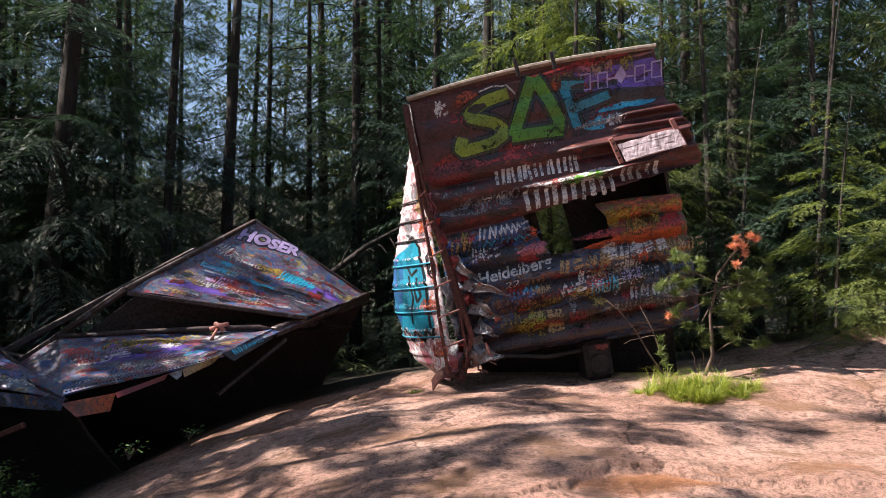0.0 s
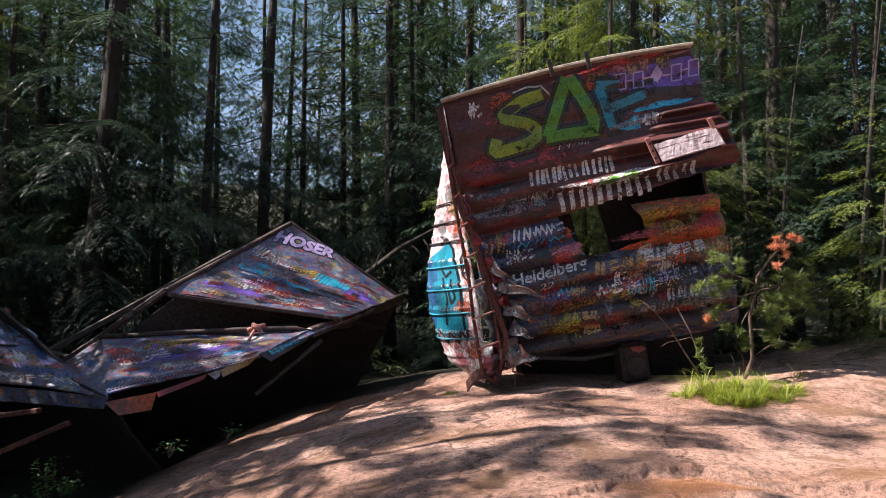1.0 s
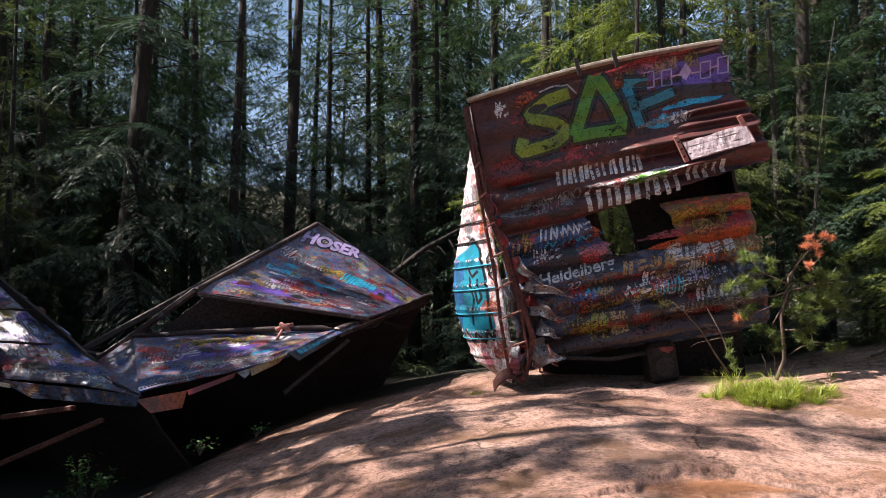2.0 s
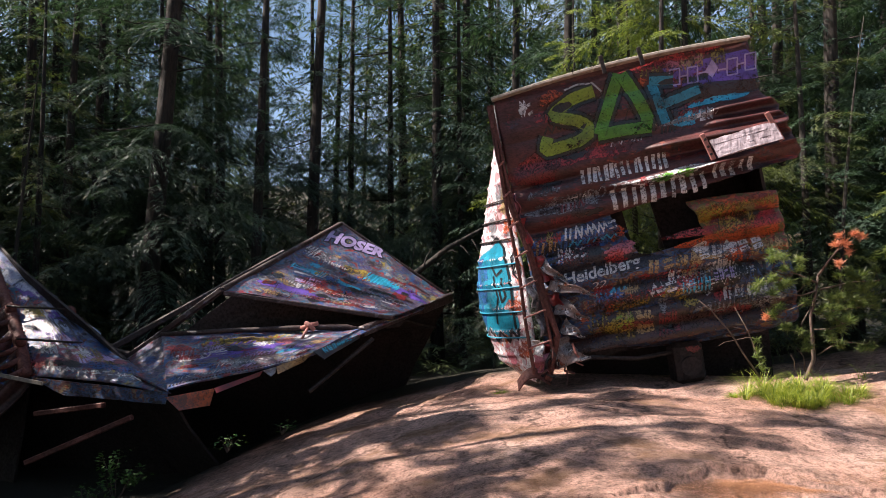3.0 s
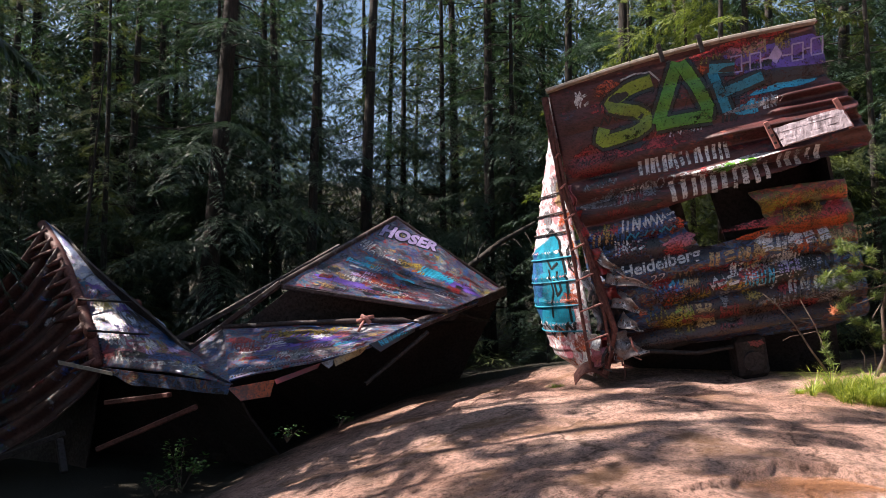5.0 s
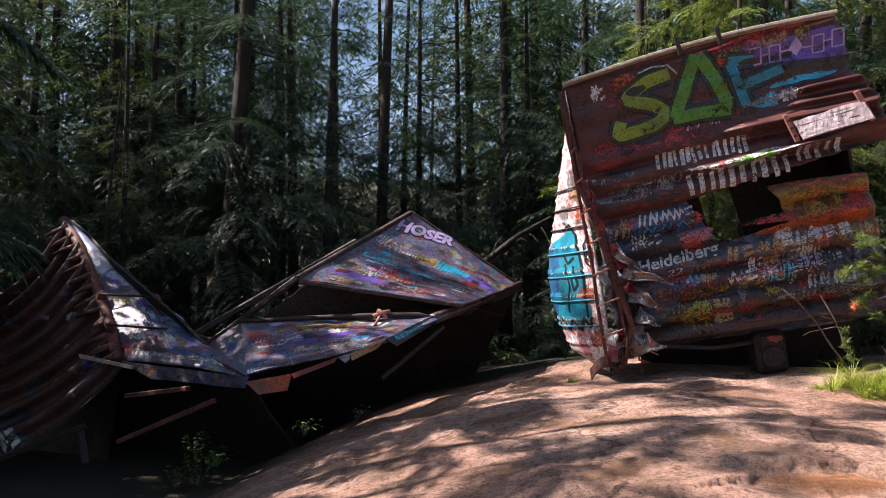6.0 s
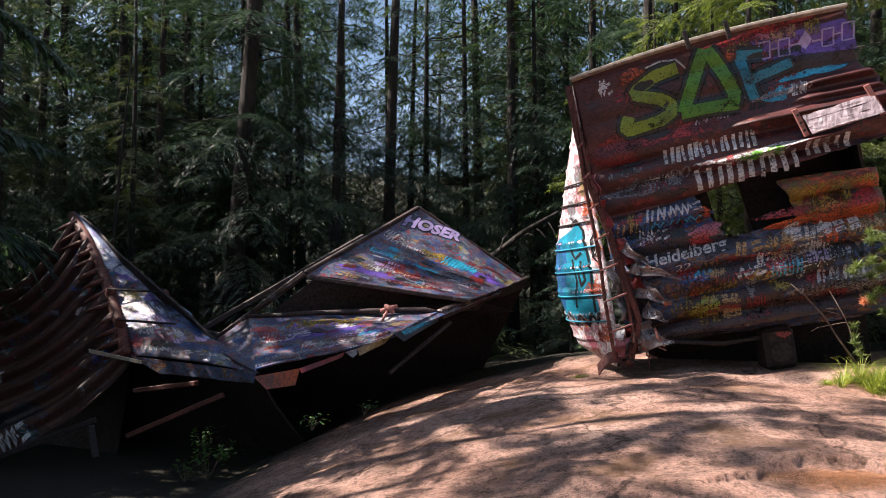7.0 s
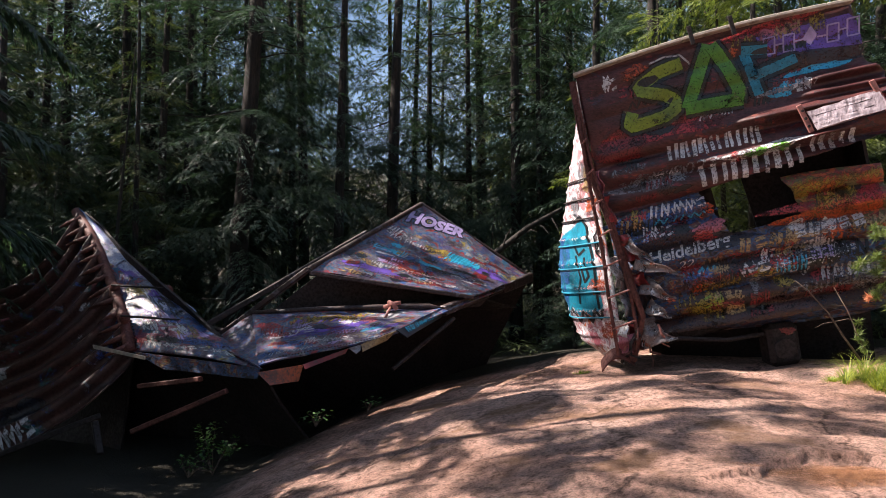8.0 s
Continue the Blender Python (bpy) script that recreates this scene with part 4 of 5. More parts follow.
BEAM = mat_steel("grimy_frame_steel", (0.035, 0.017, 0.015), [(0.0, (0.09, 0.08, 0.09)), (0.5, (0.03, 0.02, 0.026)), (0.66, (0.07, 0.045, 0.12))], 2.0, 0.1, 0.5, 5.0)
for a, b, w, h in (((-2.86, 10.70, 2.68), (-3.76, 8.40, 1.64), 0.07, 0.06), ((-3.76, 8.40, 1.64), (-4.74, 8.45, 0.96), 0.09, 0.07), ((-3.59, 10.20, 2.21), (-5.55, 8.90, 0.83), 0.10, 0.08), ((-4.74, 8.45, 0.96), (-5.11, 8.40, 0.69), 0.12, 0.08), ((-3.76, 8.40, 1.59), (-1.78, 9.30, 1.26), 0.04, 0.06), ((-2.88, 10.75, 2.69), (-1.22, 11.05, 1.55), 0.04, 0.06), ((-5.63, 8.95, 0.85), (-4.89, 8.40, 0.82), 0.1, 0.05), ((-2.12, 8.90, 1.10), (-1.53, 10.40, 1.40), 0.10, 0.13), ((-1.56, 10.30, 1.36), (-1.20, 11.10, 1.53), 0.12, 0.14)):
    world_part("frame_beam", bar_between(a, b, w, h, (0, 0, 1), 0.012), BEAM, crushed)
world_part("rail", tube([(-4.52, 8.34, 1.07), (-3.68, 8.50, 1.12), (-2.73, 8.65, 1.16), (-2.29, 8.85, 1.16), (-2.11, 8.90, 1.11)], 0.035, 8), BEAM, crushed, "round rail along the folded edge", True)
for p, q, r in (((-2.82, 8.60, 1.15), (-2.62, 8.66, 1.21), 0.028), ((-2.76, 8.60, 1.22), (-2.65, 8.60, 1.13), 0.03), ((-2.73, 8.58, 1.15), (-2.76, 8.45, 1.02), 0.018)):
    world_part("knotted_lug", tube([p, ((p[0] + q[0]) / 2 + 0.01, (p[1] + q[1]) / 2 - 0.03, (p[2] + q[2]) / 2 + 0.015), q], r, 7), LADDER, crushed, "rusty lug on the rail", True)
FL = [("orange", (-3.83, 7.15, 0.49), (-3.35, 7.30, 0.57), (-3.39, 7.28, 0.39), (-3.66, 7.13, 0.36)), ("maroon", (-3.35, 7.30, 0.57), (-2.93, 7.60, 0.73), (-2.96, 7.58, 0.67), (-3.32, 7.28, 0.52)), ("tan", (-2.80, 7.65, 0.77), (-2.45, 7.90, 0.91), (-2.56, 7.88, 0.80), (-2.77, 7.63, 0.69)), ("navy", (-2.45, 7.90, 0.93), (-2.12, 8.85, 1.10), (-2.12, 8.83, 1.02), (-2.31, 7.88, 0.85)), ("grey", (-2.93, 7.60, 0.73), (-2.80, 7.66, 0.77), (-2.80, 7.64, 0.70), (-2.83, 7.58, 0.67))]
for c, a, b, d, e in FL:
    SF = patch(a, b, d, e, 0.02, a[0])
    world_part("edge_flange", plate(SF, 12, 6, 0.012), COAT[c], crushed)
for k in range(46):
    q = k / 45
    p = LOW(0.02 + 0.96 * q, 0.965, 0.0)
    bm = bmesh.new()
    bmesh.ops.create_icosphere(bm, subdivisions=1, radius=0.012, matrix=Matrix.Translation(p + Vector((0, 0, 0.004))))
    world_part("rivet", bm, BEAM, lower_panel)
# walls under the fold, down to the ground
# their near-black colour stands in for the shade below the fold
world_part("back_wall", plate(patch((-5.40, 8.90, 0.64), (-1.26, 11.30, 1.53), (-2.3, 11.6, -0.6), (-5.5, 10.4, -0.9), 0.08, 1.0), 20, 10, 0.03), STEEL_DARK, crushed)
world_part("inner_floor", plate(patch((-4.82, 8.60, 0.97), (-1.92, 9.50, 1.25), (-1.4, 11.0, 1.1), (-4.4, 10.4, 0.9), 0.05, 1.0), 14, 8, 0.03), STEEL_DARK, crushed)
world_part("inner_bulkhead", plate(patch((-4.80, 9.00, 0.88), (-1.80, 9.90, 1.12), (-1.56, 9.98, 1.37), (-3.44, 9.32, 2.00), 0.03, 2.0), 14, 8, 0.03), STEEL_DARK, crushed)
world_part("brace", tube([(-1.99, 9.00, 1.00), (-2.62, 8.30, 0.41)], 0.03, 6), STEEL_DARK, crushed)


def sprayed(c, bm, parent, name="paint_patch"):
    ob = world_part(name, bm, PAINT[c], parent)
    if name == "graffiti_tag":
        ob["kind"] = "stuff"
    return ob


US = (2.6, 2.4)
sprayed("lilac", lettering(UPP, "HOSER", 0.06, 0.772, 0.42, radians(19), 0.006, 0.0, (2.6, -2.4), 0.8, 0.02), upper_panel, "graffiti_lettering")
sprayed("navy", lettering(UPP, "HOSER", 0.06, 0.772, 0.42, radians(19), 0.004, 0.0, (2.6, -2.4), 0.8, 0.05), upper_panel, "graffiti_lettering")
for c, u, v, ru, rv, s in (("grey", 0.16, 0.62, 0.24, 0.14, 1), ("yellow", 0.42, 0.62, 0.22, 0.12, 2), ("cyan", 0.24, 0.4, 0.22, 0.07, 3), ("blue", 0.42, 0.38, 0.3, 0.1, 4), ("red", 0.34, 0.3, 0.28, 0.1, 5), ("red", 0.52, 0.24, 0.26, 0.1, 6), ("cyan", 0.5, 0.4, 0.2, 0.08, 7), ("blue", 0.56, 0.3, 0.08, 0.1, 8), ("red", 0.74, 0.6, 0.16, 0.12, 9), ("teal", 0.62, 0.62, 0.3, 0.12, 10), ("purple", 0.3, 0.14, 0.5, 0.1, 11), ("maroon", 0.6, 0.1, 0.5, 0.08, 12), ("white", 0.84, 0.3, 0.12, 0.04, 13), ("grey", 0.9, 0.2, 0.2, 0.05, 14), ("pink", 0.7, 0.16, 0.25, 0.05, 15), ("purple", 0.85, 0.6, 0.3, 0.2, 16), ("navy", 0.1, 0.25, 0.2, 0.1, 17)):
    sprayed(c, blob(UPP, u, v, ru, rv, s, 0.0015 + 0.0001 * s, US), upper_panel)
for c, u, v, w, h, n, s, wd in (("white", 0.04, 0.55, 0.2, 0.12, 4, 1, 0.02), ("cyan", 0.5, 0.55, 0.26, 0.13, 5, 2, 0.025), ("white", 0.3, 0.2, 0.4, 0.05, 8, 3, 0.012), ("cyan", 0.1, 0.36, 0.24, 0.08, 5, 4, 0.02), ("yellow", 0.36, 0.58, 0.16, 0.06, 3, 5, 0.02), ("white", 0.6, 0.1, 0.36, 0.06, 8, 6, 0.012), ("grey", 0.2, 0.08, 0.4, 0.05, 8, 7, 0.012), ("white", 0.68, 0.32, 0.26, 0.06, 5, 8, 0.012)):
    sprayed(c, scribble(UPP, u, v, w, h, n, s, wd, 0.0, 0.005, US), upper_panel, "graffiti_tag")
old_tags(lambda c, bm, name: sprayed(c, bm, upper_panel, name), UPP, (((0.03, 0.6, 0.2, 0.7), 34, LOUD + ("blue", "navy", "black")), ((0.1, 0.95, 0.02, 0.4), 34, MUTED + ("white", "pink")), ((0.6, 0.97, 0.3, 0.85), 24, ("umber", "maroon", "navy", "black", "grey"))), 900, US)
LS = (2.5, 1.2)
for c, u, v, ru, rv, s in (("red", 0.08, 0.3, 0.16, 0.07, 1), ("white", 0.1, 0.5, 0.14, 0.08, 2), ("grey", 0.4, 0.7, 0.4, 0.1, 3), ("yellow", 0.4, 0.25, 0.34, 0.1, 4), ("white", 0.75, 0.25, 0.24, 0.12, 5), ("pink", 0.66, 0.35, 0.14, 0.1, 6), ("purple", 0.3, 0.5, 0.3, 0.1, 7), ("cyan", 0.7, 0.62, 0.2, 0.06, 8), ("grey", 0.5, 0.82, 0.3, 0.06, 9), ("blue", 0.2, 0.72, 0.2, 0.06, 10), ("tan", 0.88, 0.5, 0.14, 0.1, 11), ("purple", 0.55, 0.45, 0.25, 0.09, 12)):
    sprayed(c, blob(LOW, u, v, ru, rv, s, 0.0015 + 0.0001 * s, LS), lower_panel)
for c, u, v, w, h, n, s, wd in (("yellow", 0.2, 0.14, 0.5, 0.2, 7, 1, 0.03), ("red", 0.03, 0.3, 0.14, 0.18, 3, 2, 0.025), ("white", 0.08, 0.45, 0.16, 0.14, 3, 3, 0.03), ("purple", 0.3, 0.5, 0.5, 0.14, 7, 4, 0.02), ("white", 0.3, 0.72, 0.6, 0.08, 10, 5, 0.015), ("red", 0.4, 0.86, 0.5, 0.05, 9, 6, 0.012), ("white", 0.06, 0.86, 0.4, 0.05, 8, 7, 0.012)):
    sprayed(c, scribble(LOW, u, v, w, h, n, s, wd, 0.0, 0.005, LS), lower_panel, "graffiti_tag")
old_tags(lambda c, bm, name: sprayed(c, bm, lower_panel, name), LOW, (((0.02, 0.95, 0.05, 0.9), 46, ("black", "navy", "white", "grey", "purple", "umber", "red", "lilac", "blue")),), 1100, LS)
SN = patch((-2.44, 7.88, 0.93), (-2.11, 8.83, 1.10), (-2.12, 8.81, 1.02), (-2.31, 7.86, 0.85), 0.02, 655)
sprayed("cyan", scribble(SN, 0.1, 0.1, 0.8, 0.6, 8, 2, 0.03, 0.0, 0.006, (1.2, 0.2)), crushed, "graffiti_tag")

# ---- torn boxcar corner that rises to a point ----
TO_AT = (-6.0, 8.2, -0.5)
torn = thing("torn_boxcar", "torn boxcar corner with splayed ribs, rising to a point", "boxcar", TO_AT)
RID = [Vector(p) for p in [(-7.92, 9.30, 2.53), (-7.49, 9.10, 2.15), (-7.12, 8.90, 1.78), (-6.71, 8.60, 1.37), (-6.23, 8.20, 0.94), (-5.92, 7.90, 0.60)]]
EDG = [Vector(p) for p in [(-7.86, 9.30, 2.54), (-7.27, 9.20, 2.11), (-6.65, 9.00, 1.71), (-5.91, 8.70, 1.34), (-4.80, 8.00, 0.82), (-3.82, 7.25, 0.53)]]


def along(pts, q):
    k = min(len(pts) - 2, int(q * (len(pts) - 1)))
    f = q * (len(pts) - 1) - k
    return pts[k].lerp(pts[k + 1], f)


def TP(u, v, out=0.0):
    p = along(RID, v).lerp(along(EDG, v), u)
    n = Vector((0.2, -0.75, 0.62))
    return p + n * (out + 0.05 * noise.noise(p * 1.4) + 0.015 * noise.noise(p * 5) + 0.05 * math.sin(math.pi * u))


point_panel = world_part("point_panel", sheet(lambda u, v: TP(u, v), 20, 46, 0.015), STEEL_ROOF, torn, "blue and purple painted triangular panel", True)
for c, u, v, ru, rv, s in (("haze", 0.55, 0.22, 0.3, 0.42, 20), ("haze", 0.6, 0.42, 0.4, 0.3, 21), ("haze", 0.7, 0.66, 0.3, 0.2, 22), ("pink", 0.55, 0.82, 0.35, 0.15, 23), ("blue", 0.75, 0.76, 0.25, 0.16, 24), ("grey", 0.5, 0.25, 0.12, 0.3, 1), ("lilac", 0.4, 0.3, 0.08, 0.2, 2), ("purple", 0.5, 0.48, 0.2, 0.14, 3), ("yellow", 0.35, 0.62, 0.18, 0.09, 4), ("purple", 0.5, 0.72, 0.3, 0.12, 5), ("lilac", 0.3, 0.8, 0.2, 0.04, 6), ("pink", 0.4, 0.9, 0.4, 0.08, 7), ("blue", 0.7, 0.9, 0.3, 0.07, 8), ("navy", 0.65, 0.65, 0.2, 0.1, 9), ("red", 0.15, 0.92, 0.2, 0.05, 10)):
    sprayed(c, blob(TP, u, v, ru, rv, s, 0.002 + 0.0001 * s, (1.0, 2.4)), point_panel)
for c, u, v, w, h, n, s, wd in (("white", 0.15, 0.78, 0.5, 0.07, 5, 1, 0.035), ("yellow", 0.2, 0.58, 0.4, 0.05, 4, 2, 0.03), ("white", 0.2, 0.4, 0.5, 0.05, 5, 3, 0.015), ("purple", 0.3, 0.48, 0.4, 0.06, 4, 4, 0.02), ("white", 0.1, 0.93, 0.8, 0.03, 8, 5, 0.02)):
    sprayed(c, scribble(TP, u, v, w, h, n, s, wd, 0.0, 0.006, (1.0, 2.4)), point_panel, "graffiti_tag")
old_tags(lambda c, bm, name: sprayed(c, bm, point_panel, name), TP, (((0.1, 0.9, 0.1, 0.5), 12, ("haze", "white", "lilac", "purple", "grey")), ((0.1, 0.9, 0.5, 0.97), 26, ("purple", "red", "navy", "pink", "blue", "black", "lilac", "yellow"))), 1300, (1.0, 2.4))
for k in range(44):
    q = 0.08 + 0.9 * k / 43
    bm = bmesh.new()
    bmesh.ops.create_icosphere(bm, subdivisions=1, radius=0.013, matrix=Matrix.Translation(TP(0.05, q, 0.01)))
    world_part("rivet", bm, BEAM, point_panel)
world_part("ridge_cap", tube([p + Vector((-0.03, -0.02, 0.0)) for p in RID], 0.075, 8), STEEL_RUST, torn, "rusted crumpled ridge", True)
for a, b in (((-6.66, 8.55, 1.36), (-5.87, 8.60, 1.32)), ((-6.20, 8.15, 0.97), (-5.42, 8.25, 0.92))):
    a, b = Vector(a), Vector(b)
    o = Vector((0, -0.12, 0.06))
    world_part("grab_bar", tube([a, a + o, b + o, b], 0.014, 8), STEEL_DARK, torn)
    for p in (a, b):
        bm = bmesh.new()
        bmesh.ops.create_icosphere(bm, subdivisions=2, radius=0.07, matrix=Matrix.Translation(p + o * 0.4) @ Matrix.Diagonal((1, 1, 1.2, 1)))
        world_part("bar_lug", bm, STEEL_RUST, torn, "", True)
world_part("lower_flange", plate(patch((-5.91, 7.88, 0.59), (-3.81, 7.22, 0.53), (-3.83, 7.20, 0.41), (-5.33, 7.70, 0.41), 0.03, 1.0), 16, 6, 0.015), STEEL_LOW, torn)
sprayed("yellow", scribble(patch((-5.90, 7.86, 0.59), (-3.80, 7.20, 0.53), (-3.82, 7.18, 0.42), (-5.31, 7.68, 0.42), 0.03, 1.0), 0.35, 0.2, 0.5, 0.5, 6, 4, 0.035, 0.0, 0.012, (1.9, 0.25)), torn, "graffiti_tag")
world_part("pale_strip", plate(patch((-6.38, 7.75, 0.68), (-5.60, 7.70, 0.56), (-5.60, 7.70, 0.52), (-6.36, 7.75, 0.63), 0.01, 1.0), 8, 2, 0.02), ROOF_M, torn, "pale grey bent strip")


# corrugated end sheet, crumpled and torn off the ridge
def fin(u, v):
    left = along(LEFTP, v)
    bend = along(BENDP, v)
    top = along(TOPP, v)
    p = left.lerp(bend, u).lerp(bend.lerp(top, u), u)
    r = math.sin(v * 2 * math.pi * 9)
    k = 0.11 * (abs(r) ** 0.6) * (1 if r > 0 else -0.7)
    return p + Vector((0.25, -0.85, 0.35)) * (k + 0.03 * noise.noise(p * 3)) + Vector((0, 0, 0.02 * r))


LEFTP = [Vector(p) for p in [(-9.35, 9.00, 1.32), (-8.92, 8.60, 0.81), (-8.50, 8.20, 0.30), (-8.08, 7.80, -0.15), (-7.45, 7.20, -0.72)]]
BENDP = [Vector(p) for p in [(-8.34, 8.80, 1.14), (-7.88, 8.50, 0.74), (-7.45, 8.20, 0.42), (-6.93, 7.90, 0.13), (-6.25, 7.50, -0.18)]]
TOPP = [Vector(p) for p in [(-7.90, 9.28, 2.47), (-7.47, 9.08, 2.10), (-6.98, 8.80, 1.57), (-6.31, 8.25, 0.96), (-5.93, 7.90, 0.49)]]
STEEL_FIN = mat_steel("torn_rib_steel", (0.06, 0.022, 0.017), [(0.0, BLUE), (0.38, GREY), (0.45, (0.02, 0.10, 0.10)), (0.5, (0.10, 0.03, 0.04)), (0.64, WHITE)], 1.2, 0.05, 0.45, 21.0)
world_part("ribbed_sheet", sheet(fin, 44, 150, 0.012), STEEL_FIN, torn, "crumpled ribbed steel sheet, rusty with old paint", True)


def FS(u, v, out=0.0):
    return fin(u, v) + Vector((0.25, -0.85, 0.35)) * (out + 0.012)


for c, u, v, ru, rv, s_ in (("navy", 0.2, 0.85, 0.3, 0.05, 3), ("maroon", 0.6, 0.78, 0.12, 0.05, 4), ("white", 0.1, 0.6, 0.3, 0.02, 5), ("grey", 0.1, 0.4, 0.3, 0.02, 6), ("pink", 0.12, 0.25, 0.3, 0.02, 7)):
    sprayed(c, blob(FS, u, v, ru, rv, s_, 0.004, (2.2, 1.2)), torn)
sprayed("white", scribble(FS, 0.08, 0.9, 0.2, 0.08, 3, 3, 0.03, 0.0, 0.008, (2.2, 1.6)), torn, "graffiti_tag")
for k in range(13):
    q = 0.06 + 0.9 * k / 12
    b = along(RID, q)
    d = Vector((-0.30 - 0.04 * (k % 3), -0.12, -0.14 - 0.04 * (k % 2)))
    t = bmesh.new()
    tube([b + Vector((0.02, -0.06, 0)), b + d * 0.5 + Vector((0, -0.07, -0.01)), b + d], 0.05, 6, t, 0.015)
    world_part("torn_rib_end", t, STEEL_RUST, torn, "", True)
for a, b, w, h, c in (((-5.49, 7.30, -0.27), (-4.27, 7.30, 0.25), 0.07, 0.06, STEEL_RUST), ((-7.02, 6.90, -0.55), (-5.99, 7.40, -0.12), 0.08, 0.06, STEEL_DARK), ((-5.68, 7.70, 0.19), (-4.72, 7.50, 0.34), 0.08, 0.06, STEEL_RUST), ((-6.14, 7.50, -0.22), (-5.90, 7.30, -0.55), 0.08, 0.06, STEEL_DARK)):
    world_part("loose_beam", bar_between(a, b, w, h, (0, 0, 1), 0.01), c, torn)
# closing walls, coloured near-black for the shade beneath the torn corner
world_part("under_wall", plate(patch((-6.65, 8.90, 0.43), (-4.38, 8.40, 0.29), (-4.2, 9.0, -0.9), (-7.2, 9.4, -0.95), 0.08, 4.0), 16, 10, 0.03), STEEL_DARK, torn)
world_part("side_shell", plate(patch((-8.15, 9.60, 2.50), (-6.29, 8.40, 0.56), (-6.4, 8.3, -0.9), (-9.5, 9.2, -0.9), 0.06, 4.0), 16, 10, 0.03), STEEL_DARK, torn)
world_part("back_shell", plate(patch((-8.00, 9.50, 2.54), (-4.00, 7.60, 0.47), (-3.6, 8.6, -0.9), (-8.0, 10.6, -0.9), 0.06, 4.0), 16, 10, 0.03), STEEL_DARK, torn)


# ---- trees ----
def bough(vs, fs, base, direction, length, droop, rng, leaf=0.15, gap=0.16, twig_gap=0.11):
    """A drooping bough: twigs to both sides, each a row of small pointed sprays."""
    d = Vector((direction[0], direction[1], 0)).normalized()
    across = Vector((-d.y, d.x, 0))
    rise = direction[2]
    n = max(3, int(length / gap))

    def axis(t):
        return Vector(base) + d * (length * t) + Vector((0, 0, rise * length * t - droop * length * t * t))
    for k in range(n):
        t = 0.15 + 0.85 * (k + rng.random()) / n
        p = axis(t)
        fwd = (axis(min(1, t + 0.05)) - axis(max(0, t - 0.05))).normalized()
        wmax = length * 0.36 * (1.08 - t) ** 0.7 * (0.5 + 0.7 * rng.random())
        for s in (-1, 1):
            if rng.random() < 0.12:
                continue
            tw = (across * s + fwd * (0.6 + 0.5 * rng.random())).normalized()
            sag = -0.3 - 0.6 * rng.random()
            m = max(1, int(wmax / twig_gap))
            for q in range(m):
                r = (q + 0.6) / m * wmax
                c = p + tw * r + Vector((0, 0, sag * r * r * 1.4 + rng.uniform(-0.03, 0.03)))
                for s2 in (-1, 1):
                    l = leaf * (0.6 + 0.7 * rng.random())
                    ld = (tw + tw.cross(Vector((0, 0, 1))) * s2 * rng.uniform(0.35, 0.75) + Vector((0, 0, sag * r * 2.2 + rng.uniform(-0.4, 0.1)))).normalized()
                    lw = ld.cross(Vector((rng.uniform(-0.5, 0.5), rng.uniform(-0.5, 0.5), 1))).normalized() * l * 0.11
                    i = len(vs)
                    vs.extend((c + lw, c + ld * l, c - lw))
                    fs.append((i, i + 1, i + 2))


def crown_mesh(seed, height, first, radius, boughs, leaf, gap, twig_gap):
    r = random.Random(seed)
    vs, fs = [], []
    for k in range(boughs):
        f = (k + r.random()) / boughs
        z = first + (height * (0.95 if leaf > 0.18 else 1.0) - first) * f ** 1.25
        a = r.random() * 2 * math.pi
        ln = radius * max(0.12, 1.0 - 0.85 * (z - first * 0.5) / height) * (0.45 + 0.75 * r.random())
        bough(vs, fs, (0.08 * math.cos(a), 0.08 * math.sin(a), z), (math.cos(a), math.sin(a), r.uniform(-0.2, 0.22)), ln, r.uniform(0.15, 0.5), r, leaf, gap, twig_gap)
    me = bpy.data.meshes.new("crown")
    me.from_pydata(vs, [], fs)
    return me


def trunk_bm(seed, height, r, lean=0.25, dead=22):
    g = random.Random(seed)
    ax, ay = g.uniform(-lean, lean), g.uniform(-lean, lean)
    bm, dry = bmesh.new(), bmesh.new()
    n = 14
    pts = [(ax * (k / n) ** 2 * 2 + 0.04 * math.sin(5 * k / n + seed), ay * (k / n) ** 2 * 2, -0.5 + (height + 0.5) * k / n) for k in range(n + 1)]
    tube(pts, r, 10, bm, r * 0.12)
    for v in bm.verts:
        if v.co.z < 0.6:
            v.co.x *= 1 + 0.5 * (0.6 - v.co.z)
            v.co.y *= 1 + 0.5 * (0.6 - v.co.z)
    for k in range(dead):
        z = 0.8 + g.random() * height * 0.6
        a = g.random() * 6.28
        ln = g.uniform(0.4, 1.6)
        p = Vector((ax * (z / height) ** 2 * 2, ay * (z / height) ** 2 * 2, z))
        q = p + Vector((math.cos(a), math.sin(a), g.uniform(-0.4, 0.15))) * ln * 0.5
        e = q + Vector((math.cos(a + 0.3), math.sin(a + 0.3), g.uniform(-0.7, 0.1))) * ln * 0.5
        tube([p, q, e], 0.018, 4, dry, 0.004, False)
    return bm, dry


